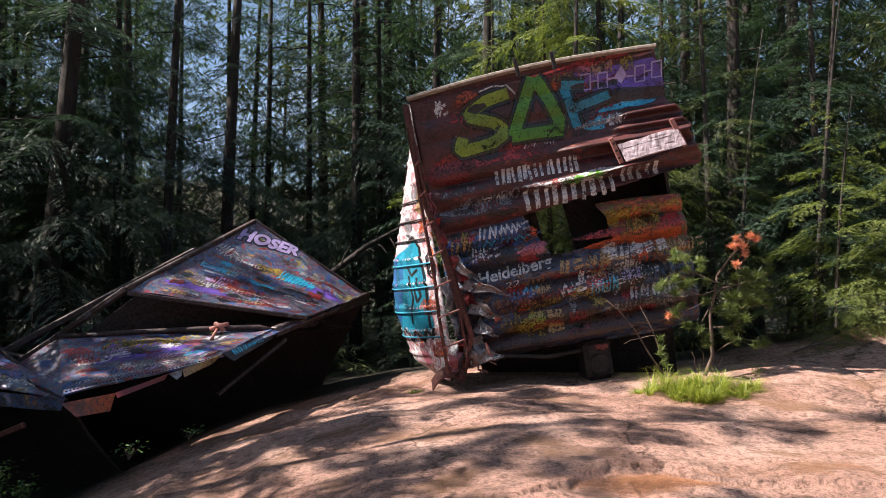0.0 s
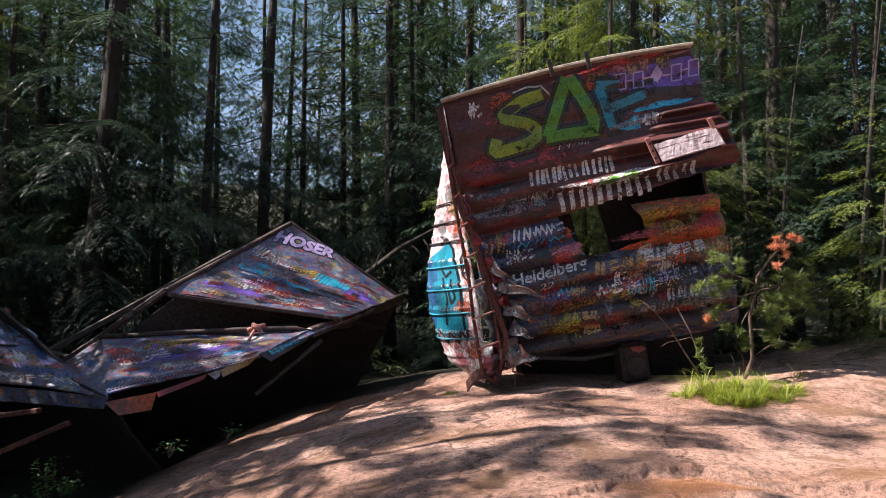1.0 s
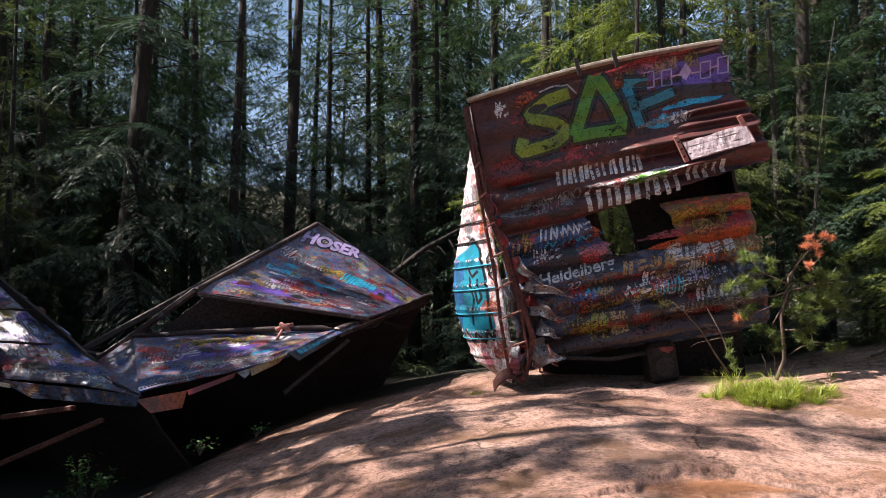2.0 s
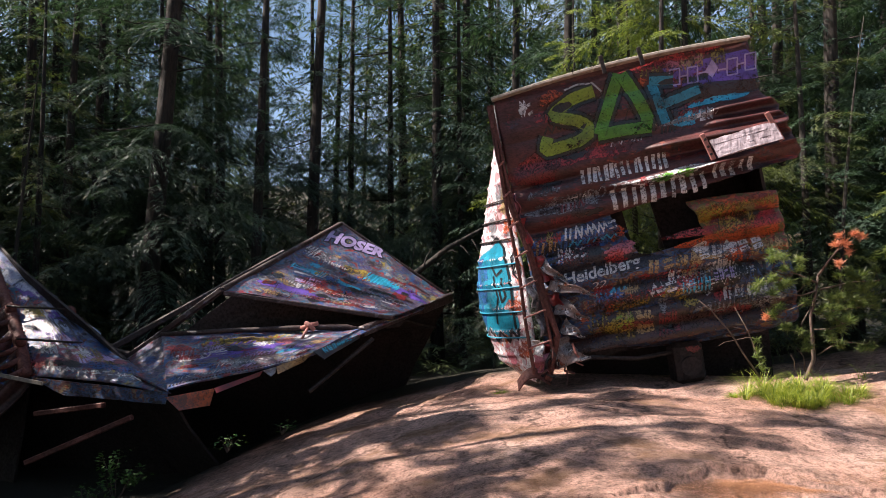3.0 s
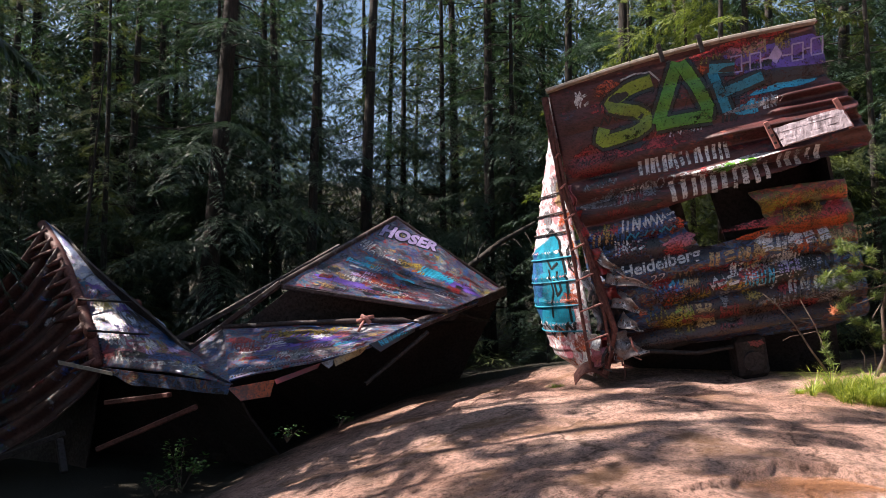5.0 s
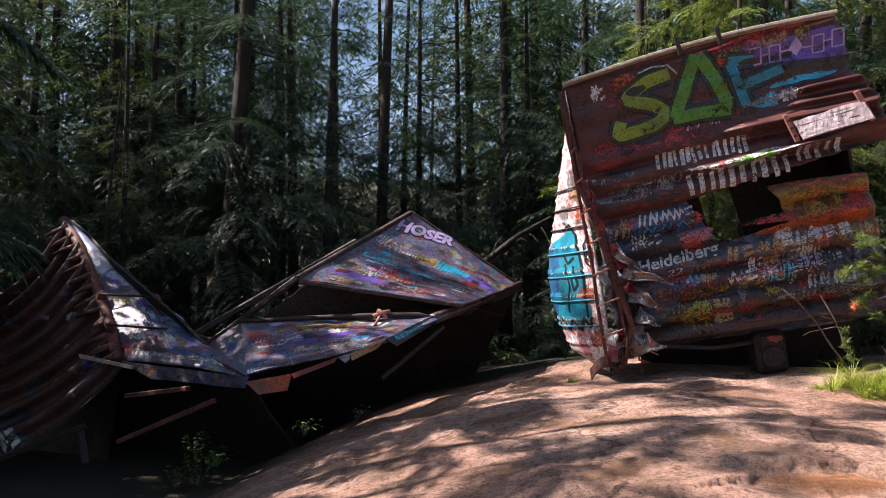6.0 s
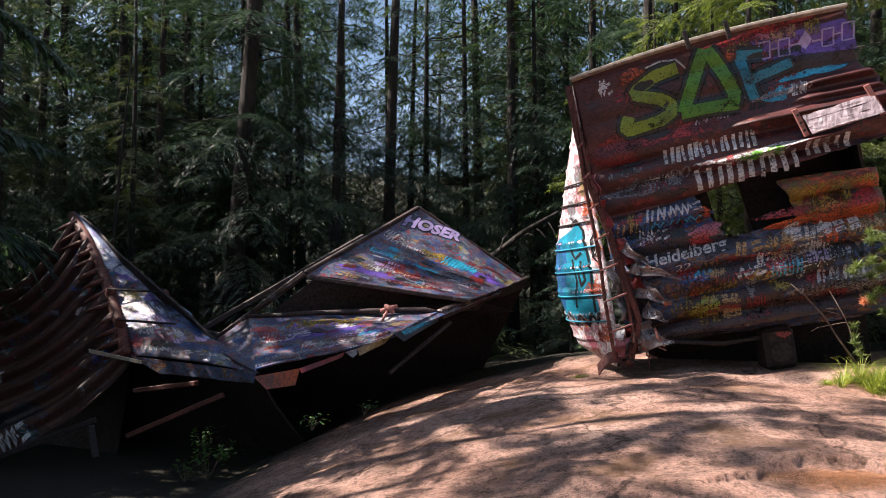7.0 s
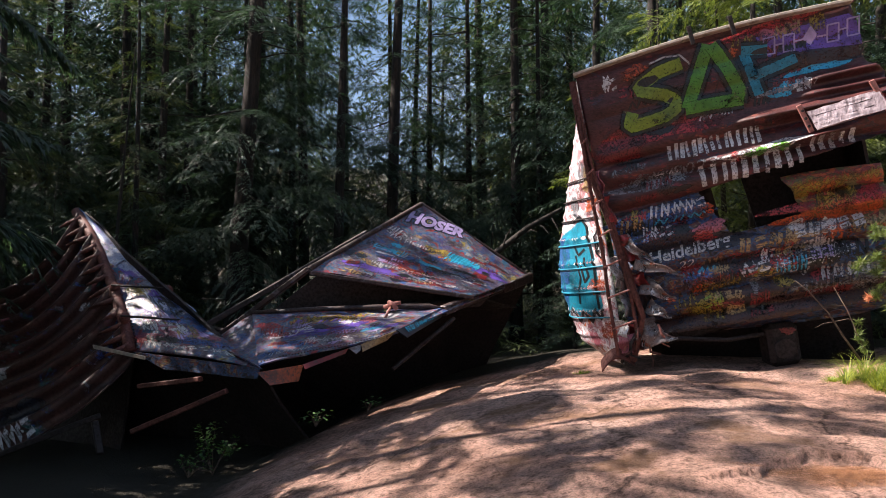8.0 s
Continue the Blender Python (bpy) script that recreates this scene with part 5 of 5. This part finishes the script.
def make_tree(seed, height, r, first, radius, boughs, leafmat, leaf=0.15, gap=0.16, twig_gap=0.11, label="tall dark conifer with drooping needle boughs", group="forest conifers", name="conifer", dead=26):
    t = thing(name, label, "tree", (0, 0, 0), group)
    stem, dry = trunk_bm(seed, height, r, 0.25, dead)
    part("trunk", stem, BARK, t, "dark rough bark", True)
    if dead:
        part("dry_twig_spray", dry, BARK, t)["kind"] = "stuff"
    else:
        dry.free()
    me = crown_mesh(seed, height, first, radius, boughs, leaf, gap, twig_gap)
    me.materials.append(leafmat)
    ob = new("crown", me)
    ob.parent = t
    return t


# trees meant to look sunlit take the lighter leaf copies
kinds = [
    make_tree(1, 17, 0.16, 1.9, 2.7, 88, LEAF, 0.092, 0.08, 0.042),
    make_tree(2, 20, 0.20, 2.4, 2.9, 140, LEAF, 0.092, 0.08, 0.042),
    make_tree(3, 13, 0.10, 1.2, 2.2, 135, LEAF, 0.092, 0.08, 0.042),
    make_tree(4, 14, 0.12, 0.6, 2.6, 96, LEAF_LIT, 0.092, 0.08, 0.042, label="conifer with drooping sprays coloured a sunlit yellow-green"),
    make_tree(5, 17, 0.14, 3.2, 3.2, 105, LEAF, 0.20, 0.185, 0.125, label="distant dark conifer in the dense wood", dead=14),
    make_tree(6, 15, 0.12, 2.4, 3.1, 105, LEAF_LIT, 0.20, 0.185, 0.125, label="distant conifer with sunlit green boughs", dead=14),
    make_tree(7, 4.5, 0.045, 0.25, 1.8, 80, LEAF_BRIGHT_LIT, 0.085, 0.075, 0.04, "young conifer with flat sprays in a bright sunlit colour", "saplings", "sapling", 0),
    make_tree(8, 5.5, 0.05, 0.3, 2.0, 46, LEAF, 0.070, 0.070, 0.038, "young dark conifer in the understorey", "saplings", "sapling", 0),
    make_tree(9, 8.5, 0.09, 2.6, 2.9, 60, LEAF_BRIGHT_LIT, 0.10, 0.075, 0.045, "cedar with hanging sunlit yellow-green boughs", "forest conifers", "conifer", 8),
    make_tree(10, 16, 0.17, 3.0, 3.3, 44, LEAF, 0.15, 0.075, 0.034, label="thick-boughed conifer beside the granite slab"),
]
rng = random.Random(11)
# x, y, kind, scale
PLACES = [
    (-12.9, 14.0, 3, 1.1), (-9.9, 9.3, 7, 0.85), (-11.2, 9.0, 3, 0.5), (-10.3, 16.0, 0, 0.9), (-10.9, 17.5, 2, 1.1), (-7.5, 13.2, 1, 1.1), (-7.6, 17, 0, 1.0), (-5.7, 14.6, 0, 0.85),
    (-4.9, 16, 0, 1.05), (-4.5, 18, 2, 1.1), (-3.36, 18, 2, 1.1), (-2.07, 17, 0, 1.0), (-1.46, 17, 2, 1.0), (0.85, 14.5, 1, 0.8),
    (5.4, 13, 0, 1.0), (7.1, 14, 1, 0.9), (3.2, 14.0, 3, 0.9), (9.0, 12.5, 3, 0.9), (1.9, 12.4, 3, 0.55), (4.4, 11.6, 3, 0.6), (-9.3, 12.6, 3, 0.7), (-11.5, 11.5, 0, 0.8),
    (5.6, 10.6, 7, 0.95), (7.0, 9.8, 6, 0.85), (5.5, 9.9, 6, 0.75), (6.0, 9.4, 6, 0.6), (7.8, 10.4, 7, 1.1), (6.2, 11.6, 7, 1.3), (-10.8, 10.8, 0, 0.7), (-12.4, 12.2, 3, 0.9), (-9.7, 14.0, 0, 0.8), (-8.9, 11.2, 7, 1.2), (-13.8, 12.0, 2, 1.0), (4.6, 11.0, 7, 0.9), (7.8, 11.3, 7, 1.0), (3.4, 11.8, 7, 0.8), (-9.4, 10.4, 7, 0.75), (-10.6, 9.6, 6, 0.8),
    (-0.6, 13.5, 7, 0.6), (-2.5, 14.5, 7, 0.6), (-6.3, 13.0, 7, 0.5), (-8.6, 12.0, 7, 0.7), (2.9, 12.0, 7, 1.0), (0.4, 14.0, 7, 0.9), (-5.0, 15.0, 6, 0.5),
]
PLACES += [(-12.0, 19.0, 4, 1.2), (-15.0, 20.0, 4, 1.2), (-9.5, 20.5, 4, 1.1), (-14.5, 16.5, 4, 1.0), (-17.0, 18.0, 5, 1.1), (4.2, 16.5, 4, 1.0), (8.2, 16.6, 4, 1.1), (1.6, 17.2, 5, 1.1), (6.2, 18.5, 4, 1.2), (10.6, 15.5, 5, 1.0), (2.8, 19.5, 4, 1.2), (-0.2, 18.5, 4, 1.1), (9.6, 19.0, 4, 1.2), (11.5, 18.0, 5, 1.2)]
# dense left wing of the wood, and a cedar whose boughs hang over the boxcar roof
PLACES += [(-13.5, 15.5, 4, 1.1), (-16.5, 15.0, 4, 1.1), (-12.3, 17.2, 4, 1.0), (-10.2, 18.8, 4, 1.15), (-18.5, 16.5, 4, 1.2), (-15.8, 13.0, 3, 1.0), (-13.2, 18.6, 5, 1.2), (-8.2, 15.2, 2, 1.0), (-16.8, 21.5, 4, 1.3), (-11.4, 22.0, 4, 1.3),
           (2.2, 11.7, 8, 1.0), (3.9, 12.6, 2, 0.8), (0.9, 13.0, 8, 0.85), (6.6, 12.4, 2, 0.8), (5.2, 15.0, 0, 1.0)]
placed = [(x, y, k, s, rng.random() * 360) for x, y, k, s in PLACES]
tries = 0
while len(placed) < 136 and tries < 6000:
    tries += 1
    a = rng.uniform(-1.0, 0.85)
    d = rng.uniform(17, 36)
    x, y = d * math.sin(a), d * math.cos(a)
    gap = -0.39 < math.atan2(x, y) < -0.20
    if all((x - p[0]) ** 2 + (y - p[1]) ** 2 > 2.2 for p in placed) and not gap:
        placed.append((x, y, rng.choice((4, 5, 5, 4)), rng.uniform(1.05, 1.6), rng.random() * 360))
# trees beside and behind the viewer, whose crowns shade the rock
for x, y, k in [(-7.4, 2.1, 9), (-8.2, 5.0, 9), (-11.4, 3.9, 9), (-11.0, 5.8, 9), (-13.0, 8.6, 9), (-10.0, 7.6, 2), (-9.2, 6.7, 9), (-13.0, 10.2, 0), (-7.6, 0.2, 0), (-5.5, -3.5, 4), (-10, 0.0, 4), (7, -4, 4), (2, -7, 4), (-2, -8, 4), (12, 2, 5), (12.5, 7, 5), (-14, 10.5, 4), (-3.5, -6.0, 4), (4.5, -5.5, 5), (-9, -4.5, 4), (9, -6, 4), (0.5, -9.5, 5), (-16, 5, 4), (-15, 0, 4), (10, -2, 4), (-7, -8, 5), (6, -9, 5), (-7.0, 23.0, 4), (-5.6, 20.5, 5), (-9.2, 24.5, 4), (-6.4, 28.0, 5)]:
    placed.append((x, y, k, 1.0, rng.random() * 360))
used = set()
for x, y, k, s, a in placed:
    m = pose(x, y, ground_z(x, y), 0, 4 if x == -7.5 else 0, 0) @ pose(0, 0, 0, 0, 0, a)
    if k not in used:
        used.add(k)
        kinds[k].matrix_basis = m
        kinds[k].scale = (s, s, s)
    else:
        copy_thing(kinds[k], m).scale = (s, s, s)

# far woods that close the view between the trunks
vs, fs = [], []
g = random.Random(77)
for k in range(260):
    a = g.uniform(-math.pi, math.pi) if k % 3 == 0 else g.uniform(-1.1, 1.0)
    d = g.uniform(38, 62)
    if -0.38 < a < -0.21 and d < 55:
        continue
    h = g.uniform(14, 26)
    z0 = ground_z(d * math.sin(a), d * math.cos(a))
    for j in range(26):
        z = z0 - 0.5 + h * j / 26
        b = g.random() * 6.28
        bough(vs, fs, (d * math.sin(a), d * math.cos(a), z), (math.cos(b), math.sin(b), 0.0), g.uniform(2.0, 4.2) * (1.1 - j / 28), 0.3, g, 0.8, 1.0, 0.6)
me = bpy.data.meshes.new("far_woods")
me.from_pydata(vs, [], fs)
me.materials.append(LEAF)
tagged(new("far_woods", me), "dense dark conifer wood in the distance", "woods", kind="stuff")

# undergrowth on the forest floor
vs, fs = [], []
for k in range(420):
    a = g.uniform(-0.95, 0.75)
    d = g.uniform(12.5, 34)
    x, y = d * math.sin(a), d * math.cos(a)
    for j in range(5):
        b = g.random() * 6.28
        bough(vs, fs, (x, y, ground_z(x, y) + 0.05 + 0.1 * j), (math.cos(b), math.sin(b), 0.55), g.uniform(0.4, 1.1) * (1 + 0.04 * (d - 12)), 0.6, g, 0.16 + 0.006 * (d - 12), 0.14 + 0.006 * (d - 12), 0.12)
me = bpy.data.meshes.new("undergrowth")
me.from_pydata(vs, [], fs)
me.materials.append(LEAF_LIT)
tagged(new("undergrowth", me), "low ferns and shrubs on the dark forest floor", "undergrowth", kind="stuff")


# ---- small plants on the rock ----
NEEDLE = mat_leaf("young_pine_needles", (0.040, 0.066, 0.018), (0.145, 0.185, 0.05))
DEADN = mat_leaf("dead_orange_needles", (0.36, 0.11, 0.06), (0.62, 0.26, 0.17))
GRASS = mat_leaf("grass_blades", (0.06, 0.11, 0.015), (0.36, 0.38, 0.07), 0.5, 0.35)
STEM = mat_bark("grey_brown_stem", (0.04, 0.026, 0.020), (0.15, 0.105, 0.08))
SHRUB = mat_leaf("shrub_leaves", (0.03, 0.08, 0.02), (0.10, 0.19, 0.05))


def needles(bm, c, r, n, g, up=0.3):
    for _ in range(n):
        d = Vector((g.gauss(0, 1), g.gauss(0, 1), g.gauss(up, 0.8))).normalized()
        l = r * g.uniform(0.7, 1.15)
        s = d.cross(Vector((g.gauss(0, 1), g.gauss(0, 1), g.gauss(0, 1)))).normalized() * 0.004
        o = Vector(c) + Vector((g.gauss(0, 1), g.gauss(0, 1), g.gauss(0, 1))) * r * 0.18
        a = bm.verts.new(o + s)
        b = bm.verts.new(o - s)
        e = bm.verts.new(o + d * l)
        bm.faces.new((a, b, e))


PINE_AT = (2.85, 7.70, 0.71)
pine = thing("pine_sapling", "crooked young pine with green tufts and dead orange tips", "pine", PINE_AT)
PINE_LIMBS = [
    ([(2.83, 7.70, 0.70), (2.92, 7.70, 0.91), (2.91, 7.70, 1.15), (2.90, 7.70, 1.35), (2.95, 7.68, 1.59), (2.97, 7.66, 1.77)], 0.024, 0.011),
    ([(2.97, 7.66, 1.77), (3.05, 7.62, 1.91), (3.14, 7.60, 2.03), (3.25, 7.58, 2.10), (3.34, 7.56, 2.19)], 0.013, 0.004),
    ([(2.96, 7.66, 1.70), (2.82, 7.62, 1.76), (2.70, 7.58, 1.80), (2.60, 7.55, 1.91), (2.58, 7.55, 2.00)], 0.011, 0.004),
    ([(2.95, 7.68, 1.62), (2.78, 7.60, 1.57), (2.61, 7.55, 1.59), (2.42, 7.50, 1.66)], 0.009, 0.003),
    ([(3.00, 7.68, 1.63), (3.16, 7.72, 1.67), (3.34, 7.76, 1.71), (3.64, 7.80, 1.73)], 0.011, 0.003),
    ([(2.92, 7.70, 1.41), (3.11, 7.80, 1.40), (3.32, 7.85, 1.43), (3.63, 7.90, 1.47)], 0.010, 0.003),
    ([(2.92, 7.70, 1.22), (3.05, 7.60, 1.23), (3.21, 7.55, 1.31)], 0.008, 0.003),
    ([(2.96, 7.70, 0.96), (3.21, 7.80, 1.09), (3.54, 7.85, 1.07)], 0.007, 0.002),
    ([(2.91, 7.70, 1.51), (2.62, 7.60, 1.41), (2.40, 7.55, 1.34)], 0.006, 0.002),
    ([(2.91, 7.70, 1.46), (2.77, 7.60, 1.28), (2.78, 7.55, 1.10)], 0.006, 0.002),
    ([(2.81, 7.65, 0.79), (2.78, 7.60, 0.95), (2.70, 7.58, 1.05)], 0.007, 0.002),
    ([(2.95, 7.70, 0.78), (3.01, 7.65, 0.89), (3.07, 7.60, 0.82)], 0.005, 0.002),
    ([(2.69, 7.60, 0.79), (2.69, 7.60, 0.90), (2.65, 7.58, 0.96)], 0.005, 0.002),
]
for pts, a, b in PINE_LIMBS:
    world_part("limb" if a < 0.02 else "stem", tube(pts, a, 7, None, b), STEM, pine, "", True)
g = random.Random(3)
for c, r, n in ([(p, 0.085, 130) for p in ((2.48, 7.55, 1.95), (2.75, 7.55, 1.93), (2.58, 7.50, 1.96), (2.60, 7.55, 1.84), (2.34, 7.50, 1.69), (2.46, 7.50, 1.74), (2.55, 7.52, 1.66), (2.47, 7.52, 1.59), (2.66, 7.55, 1.70), (2.30, 7.50, 1.64), (3.29, 7.70, 1.82), (3.35, 7.70, 1.76), (3.47, 7.75, 1.78), (3.29, 7.70, 1.67), (3.18, 7.70, 1.56), (3.44, 7.75, 1.64), (3.30, 7.75, 1.57), (3.54, 7.80, 1.69), (3.48, 7.85, 1.48), (3.63, 7.90, 1.45), (3.37, 7.85, 1.47), (3.22, 7.80, 1.43), (3.10, 7.70, 1.54), (3.21, 7.60, 1.34), (3.22, 7.55, 1.31), (3.11, 7.60, 1.31), (3.07, 7.70, 1.35), (2.85, 7.65, 1.50), (2.62, 7.60, 1.24), (2.47, 7.55, 1.37), (2.79, 7.55, 1.14), (2.81, 7.55, 1.04), (3.23, 7.80, 1.06), (3.54, 7.85, 1.03), (3.03, 7.60, 1.18), (3.46, 7.85, 1.02), (3.15, 7.60, 1.23), (2.99, 7.70, 1.41), (3.38, 7.80, 1.53), (3.56, 7.85, 1.56))]):
    bm = bmesh.new()
    needles(bm, c, r, n, g)
    world_part("needle_tuft", bm, NEEDLE, pine, "green needle tuft")
for pts, a, b in PINE_LIMBS[2:10]:
    for p, q in zip(pts[1:], pts[2:]):
        base = Vector(p).lerp(Vector(q), g.random())
        tip = base + Vector((g.uniform(-0.12, 0.12), g.uniform(-0.1, 0.1), g.uniform(0.04, 0.13)))
        world_part("limb", tube([base, base.lerp(tip, 0.5) + Vector((0, 0, -0.01)), tip], 0.004, 5, None, 0.002), STEM, pine)
        bm = bmesh.new()
        needles(bm, tip, 0.08, 110, g)
        world_part("needle_tuft", bm, NEEDLE, pine, "green needle tuft")
for c in ((3.14, 7.56, 2.18), (3.22, 7.56, 2.08), (3.29, 7.55, 2.20), (3.36, 7.55, 2.17), (3.15, 7.58, 1.90), (2.40, 7.54, 1.35), (3.24, 7.57, 2.01), (3.11, 7.56, 2.09), (3.19, 7.56, 2.11)):
    bm = bmesh.new()
    needles(bm, c, 0.065, 90, g)
    world_part("dead_tuft", bm, DEADN, pine, "dead orange needle tuft")

twig = thing("bare_shrub", "bare grey twiggy shrub with a few leaves", "shrub", (2.35, 7.50, 0.73))
for pts, a in (([(2.33, 7.50, 0.72), (2.16, 7.45, 0.96), (2.00, 7.40, 1.21), (1.82, 7.35, 1.41), (1.69, 7.32, 1.52)], 0.011), ([(2.40, 7.50, 0.74), (2.29, 7.50, 0.98), (2.21, 7.50, 1.21), (2.08, 7.48, 1.45)], 0.008), ([(2.06, 7.42, 1.12), (2.17, 7.40, 1.15), (2.26, 7.38, 1.14)], 0.005), ([(2.06, 7.42, 1.12), (1.95, 7.40, 1.10), (1.88, 7.38, 1.06)], 0.004), ([(2.18, 7.50, 1.22), (2.07, 7.48, 1.25)], 0.004), ([(2.17, 7.50, 1.27), (2.05, 7.48, 1.28)], 0.004)):
    world_part("twig", tube(pts, a, 6, None, a * 0.35), STEM, twig, "", True)
bm = bmesh.new()
for p in ((2.30, 7.50, 1.01), (2.33, 7.50, 0.90), (2.29, 7.50, 1.11), (2.35, 7.50, 0.83), (2.30, 7.50, 0.95)):
    needles(bm, p, 0.07, 60, g, 0.8)
world_part("leaves", bm, NEEDLE, twig)


def grass_tuft(name, label, cx, cy, rx, ry, clumps, blades, length, seed):
    q = random.Random(seed)
    vs, fs = [], []
    for _ in range(clumps):
        a, r = q.random() * 6.28, math.sqrt(q.random())
        kx, ky = cx + rx * r * math.cos(a), cy + ry * r * math.sin(a)
        tall = length * q.uniform(0.3, 1.45) * (1.1 - 0.35 * r)
        for _ in range(blades):
            b = q.random() * 6.28
            o = abs(q.gauss(0, 0.035))
            x, y = kx + o * math.cos(b), ky + o * math.sin(b)
            z = ground_z(x, y) - 0.012
            l = tall * q.uniform(0.5, 1.15)
            out = Vector((math.cos(b), math.sin(b), 0))
            w = Vector((-math.sin(b), math.cos(b), 0)) * 0.0028
            lean = l * q.uniform(0.35, 1.6)
            pts = [Vector((x, y, z)) + out * lean * f * f + Vector((0, 0, l * (f - 0.42 * f * f * f * lean / l))) for f in (0, 0.4, 0.75, 1.0)]
            i = len(vs)
            vs.extend((pts[0] - w, pts[0] + w, pts[1] + w, pts[1] - w, pts[2] + w * 0.7, pts[2] - w * 0.7, pts[3]))
            fs.extend(((i, i + 1, i + 2, i + 3), (i + 3, i + 2, i + 4, i + 5), (i + 5, i + 4, i + 6)))
    me = bpy.data.meshes.new(name)
    me.from_pydata(vs, [], fs)
    me.materials.append(GRASS)
    return tagged(new(name, me), label, "grass", kind="stuff")


GX, GY = 2.58, 7.22
grass_tuft("grass", "bright green grass tuft round the pine sapling", GX, GY, 0.66, 0.28, 56, 64, 0.25, 4)
grass_tuft("grass", "small grass tuft at the foot of the boxcar", -0.32, 8.66, 0.08, 0.05, 4, 25, 0.10, 5)
grass_tuft("grass", "single thin grass stalks beside the pine", 3.40, 7.75, 0.05, 0.03, 2, 8, 0.28, 6)


def leafy(name, label, at, height, spread, n, size, seed):
    q = random.Random(seed)
    t = thing(name, label, "shrub", at, "small shrubs")
    base = Vector(at)
    bm, st = bmesh.new(), bmesh.new()
    for k in range(7):
        a = q.random() * 6.28
        tip = base + Vector((math.cos(a) * spread * q.random(), math.sin(a) * spread * q.random() * 0.6, height * q.uniform(0.5, 1)))
        mid_ = base.lerp(tip, 0.5) + Vector((q.uniform(-0.04, 0.04), 0, 0.05))
        tube([base, mid_, tip], 0.006, 5, st, 0.002, False)
        for _ in range(n // 7):
            c = mid_.lerp(tip, q.random() * 1.1) + Vector((q.gauss(0, 0.05), q.gauss(0, 0.05), q.gauss(0, 0.03)))
            d = Vector((q.gauss(0, 1), q.gauss(0, 1), q.gauss(0, 0.4))).normalized() * size
            s = d.cross(Vector((q.gauss(0, 0.4), q.gauss(0, 0.4), 1))).normalized() * size * 0.32
            bm.faces.new([bm.verts.new(c), bm.verts.new(c + d * 0.5 + s), bm.verts.new(c + d), bm.verts.new(c + d * 0.5 - s)])
    world_part("stems", st, STEM, t)
    world_part("leaves", bm, SHRUB, t)
    return t


leafy("shrub", "small leafy shrub in the shade of the wreck", (-4.53, 7.45, -0.75), 0.62, 0.4, 240, 0.055, 1)
leafy("shrub", "small leafy shrub in the shade of the wreck", (-4.74, 7.29, -0.75), 0.25, 0.25, 80, 0.045, 2)
leafy("shrub", "low leafy plant at the edge of the rock", (-3.2, 7.3, -0.1), 0.16, 0.2, 60, 0.04, 3)
leafy("shrub", "low leafy plant at the edge of the rock", (-2.7, 7.6, 0.03), 0.15, 0.15, 50, 0.035, 4)
# fallen dead branches on the far rim of the slab
for k, (a, b) in enumerate((((4.44, 9.00, 0.85), (5.24, 9.20, 0.94)), ((4.60, 9.10, 0.87), (4.96, 9.10, 0.96)))):
    a, b = Vector(a), Vector(b)
    f = thing("fallen_branch", "pale dry fallen branch on the granite", "branch", (a + b) / 2, "fallen branches")
    world_part("stem", tube([a, a.lerp(b, 0.4) + Vector((0, 0, 0.05)), a.lerp(b, 0.75) + Vector((0, 0.02, 0.02)), b], 0.016, 6, None, 0.006), STEM, f, "", True)
    for j in range(3):
        c = a.lerp(b, 0.3 + 0.2 * j)
        world_part("twig", tube([c, c + Vector((0.12, -0.02, 0.03 + 0.02 * j)), c + Vector((0.2, 0, -0.01))], 0.007, 5, None, 0.002), STEM, f)
# brown needle litter in the hollow of the rock and round the grass
LITTER = mat_leaf("needle_litter", (0.14, 0.05, 0.02), (0.36, 0.17, 0.08), 0.8, 0.0)
g = random.Random(21)
vs, fs = [], []
for cx, cy, rx, ry, n in ((1.3, 4.62, 0.5, 0.16, 5200), (2.3, 7.0, 0.7, 0.25, 1500), (3.3, 6.9, 0.6, 0.4, 700), (0.9, 7.2, 0.8, 0.25, 800), (2.4, 4.75, 0.6, 0.3, 1400)):
    for _ in range(n):
        x, y = cx + g.gauss(0, 0.5) * rx, cy + g.gauss(0, 0.5) * ry
        a = g.random() * 6.28
        l = g.uniform(0.02, 0.05)
        d, w = Vector((math.cos(a), math.sin(a), 0)) * l, Vector((-math.sin(a), math.cos(a), 0)) * 0.0016
        p = Vector((x, y, ground_z(x, y) + g.uniform(0.004, 0.012)))
        i = len(vs)
        vs.extend((p - w, p + w, p + d + Vector((0, 0, g.uniform(-0.003, 0.008)))))
        fs.append((i, i + 1, i + 2))
me = bpy.data.meshes.new("needle_litter")
me.from_pydata(vs, [], fs)
me.materials.append(LITTER)
tagged(new("needle_litter", me), "dry brown conifer needles scattered on the granite", "litter", kind="stuff")
# dark fallen trunk leaning behind the crushed car
log_a, log_b = Vector((-2.10, 13.00, 1.91)), Vector((-0.81, 13.40, 2.82))
log = thing("fallen_log", "dark dead trunk leaning among the standing trees", "log", log_a)
world_part("trunk", tube([log_a - (log_b - log_a) * 0.4, log_a, log_a.lerp(log_b, 0.5) + Vector((0, 0, 0.08)), log_b], 0.075, 8, None, 0.035), BARK, log, "", True)
for k in range(5):
    c = log_a.lerp(log_b, 0.15 + 0.17 * k)
    world_part("snag", tube([c, c + Vector((0.1, -0.1, 0.25 - 0.1 * k)), c + Vector((0.22, -0.2, 0.4 - 0.2 * k))], 0.018, 5, None, 0.004), BARK, log)
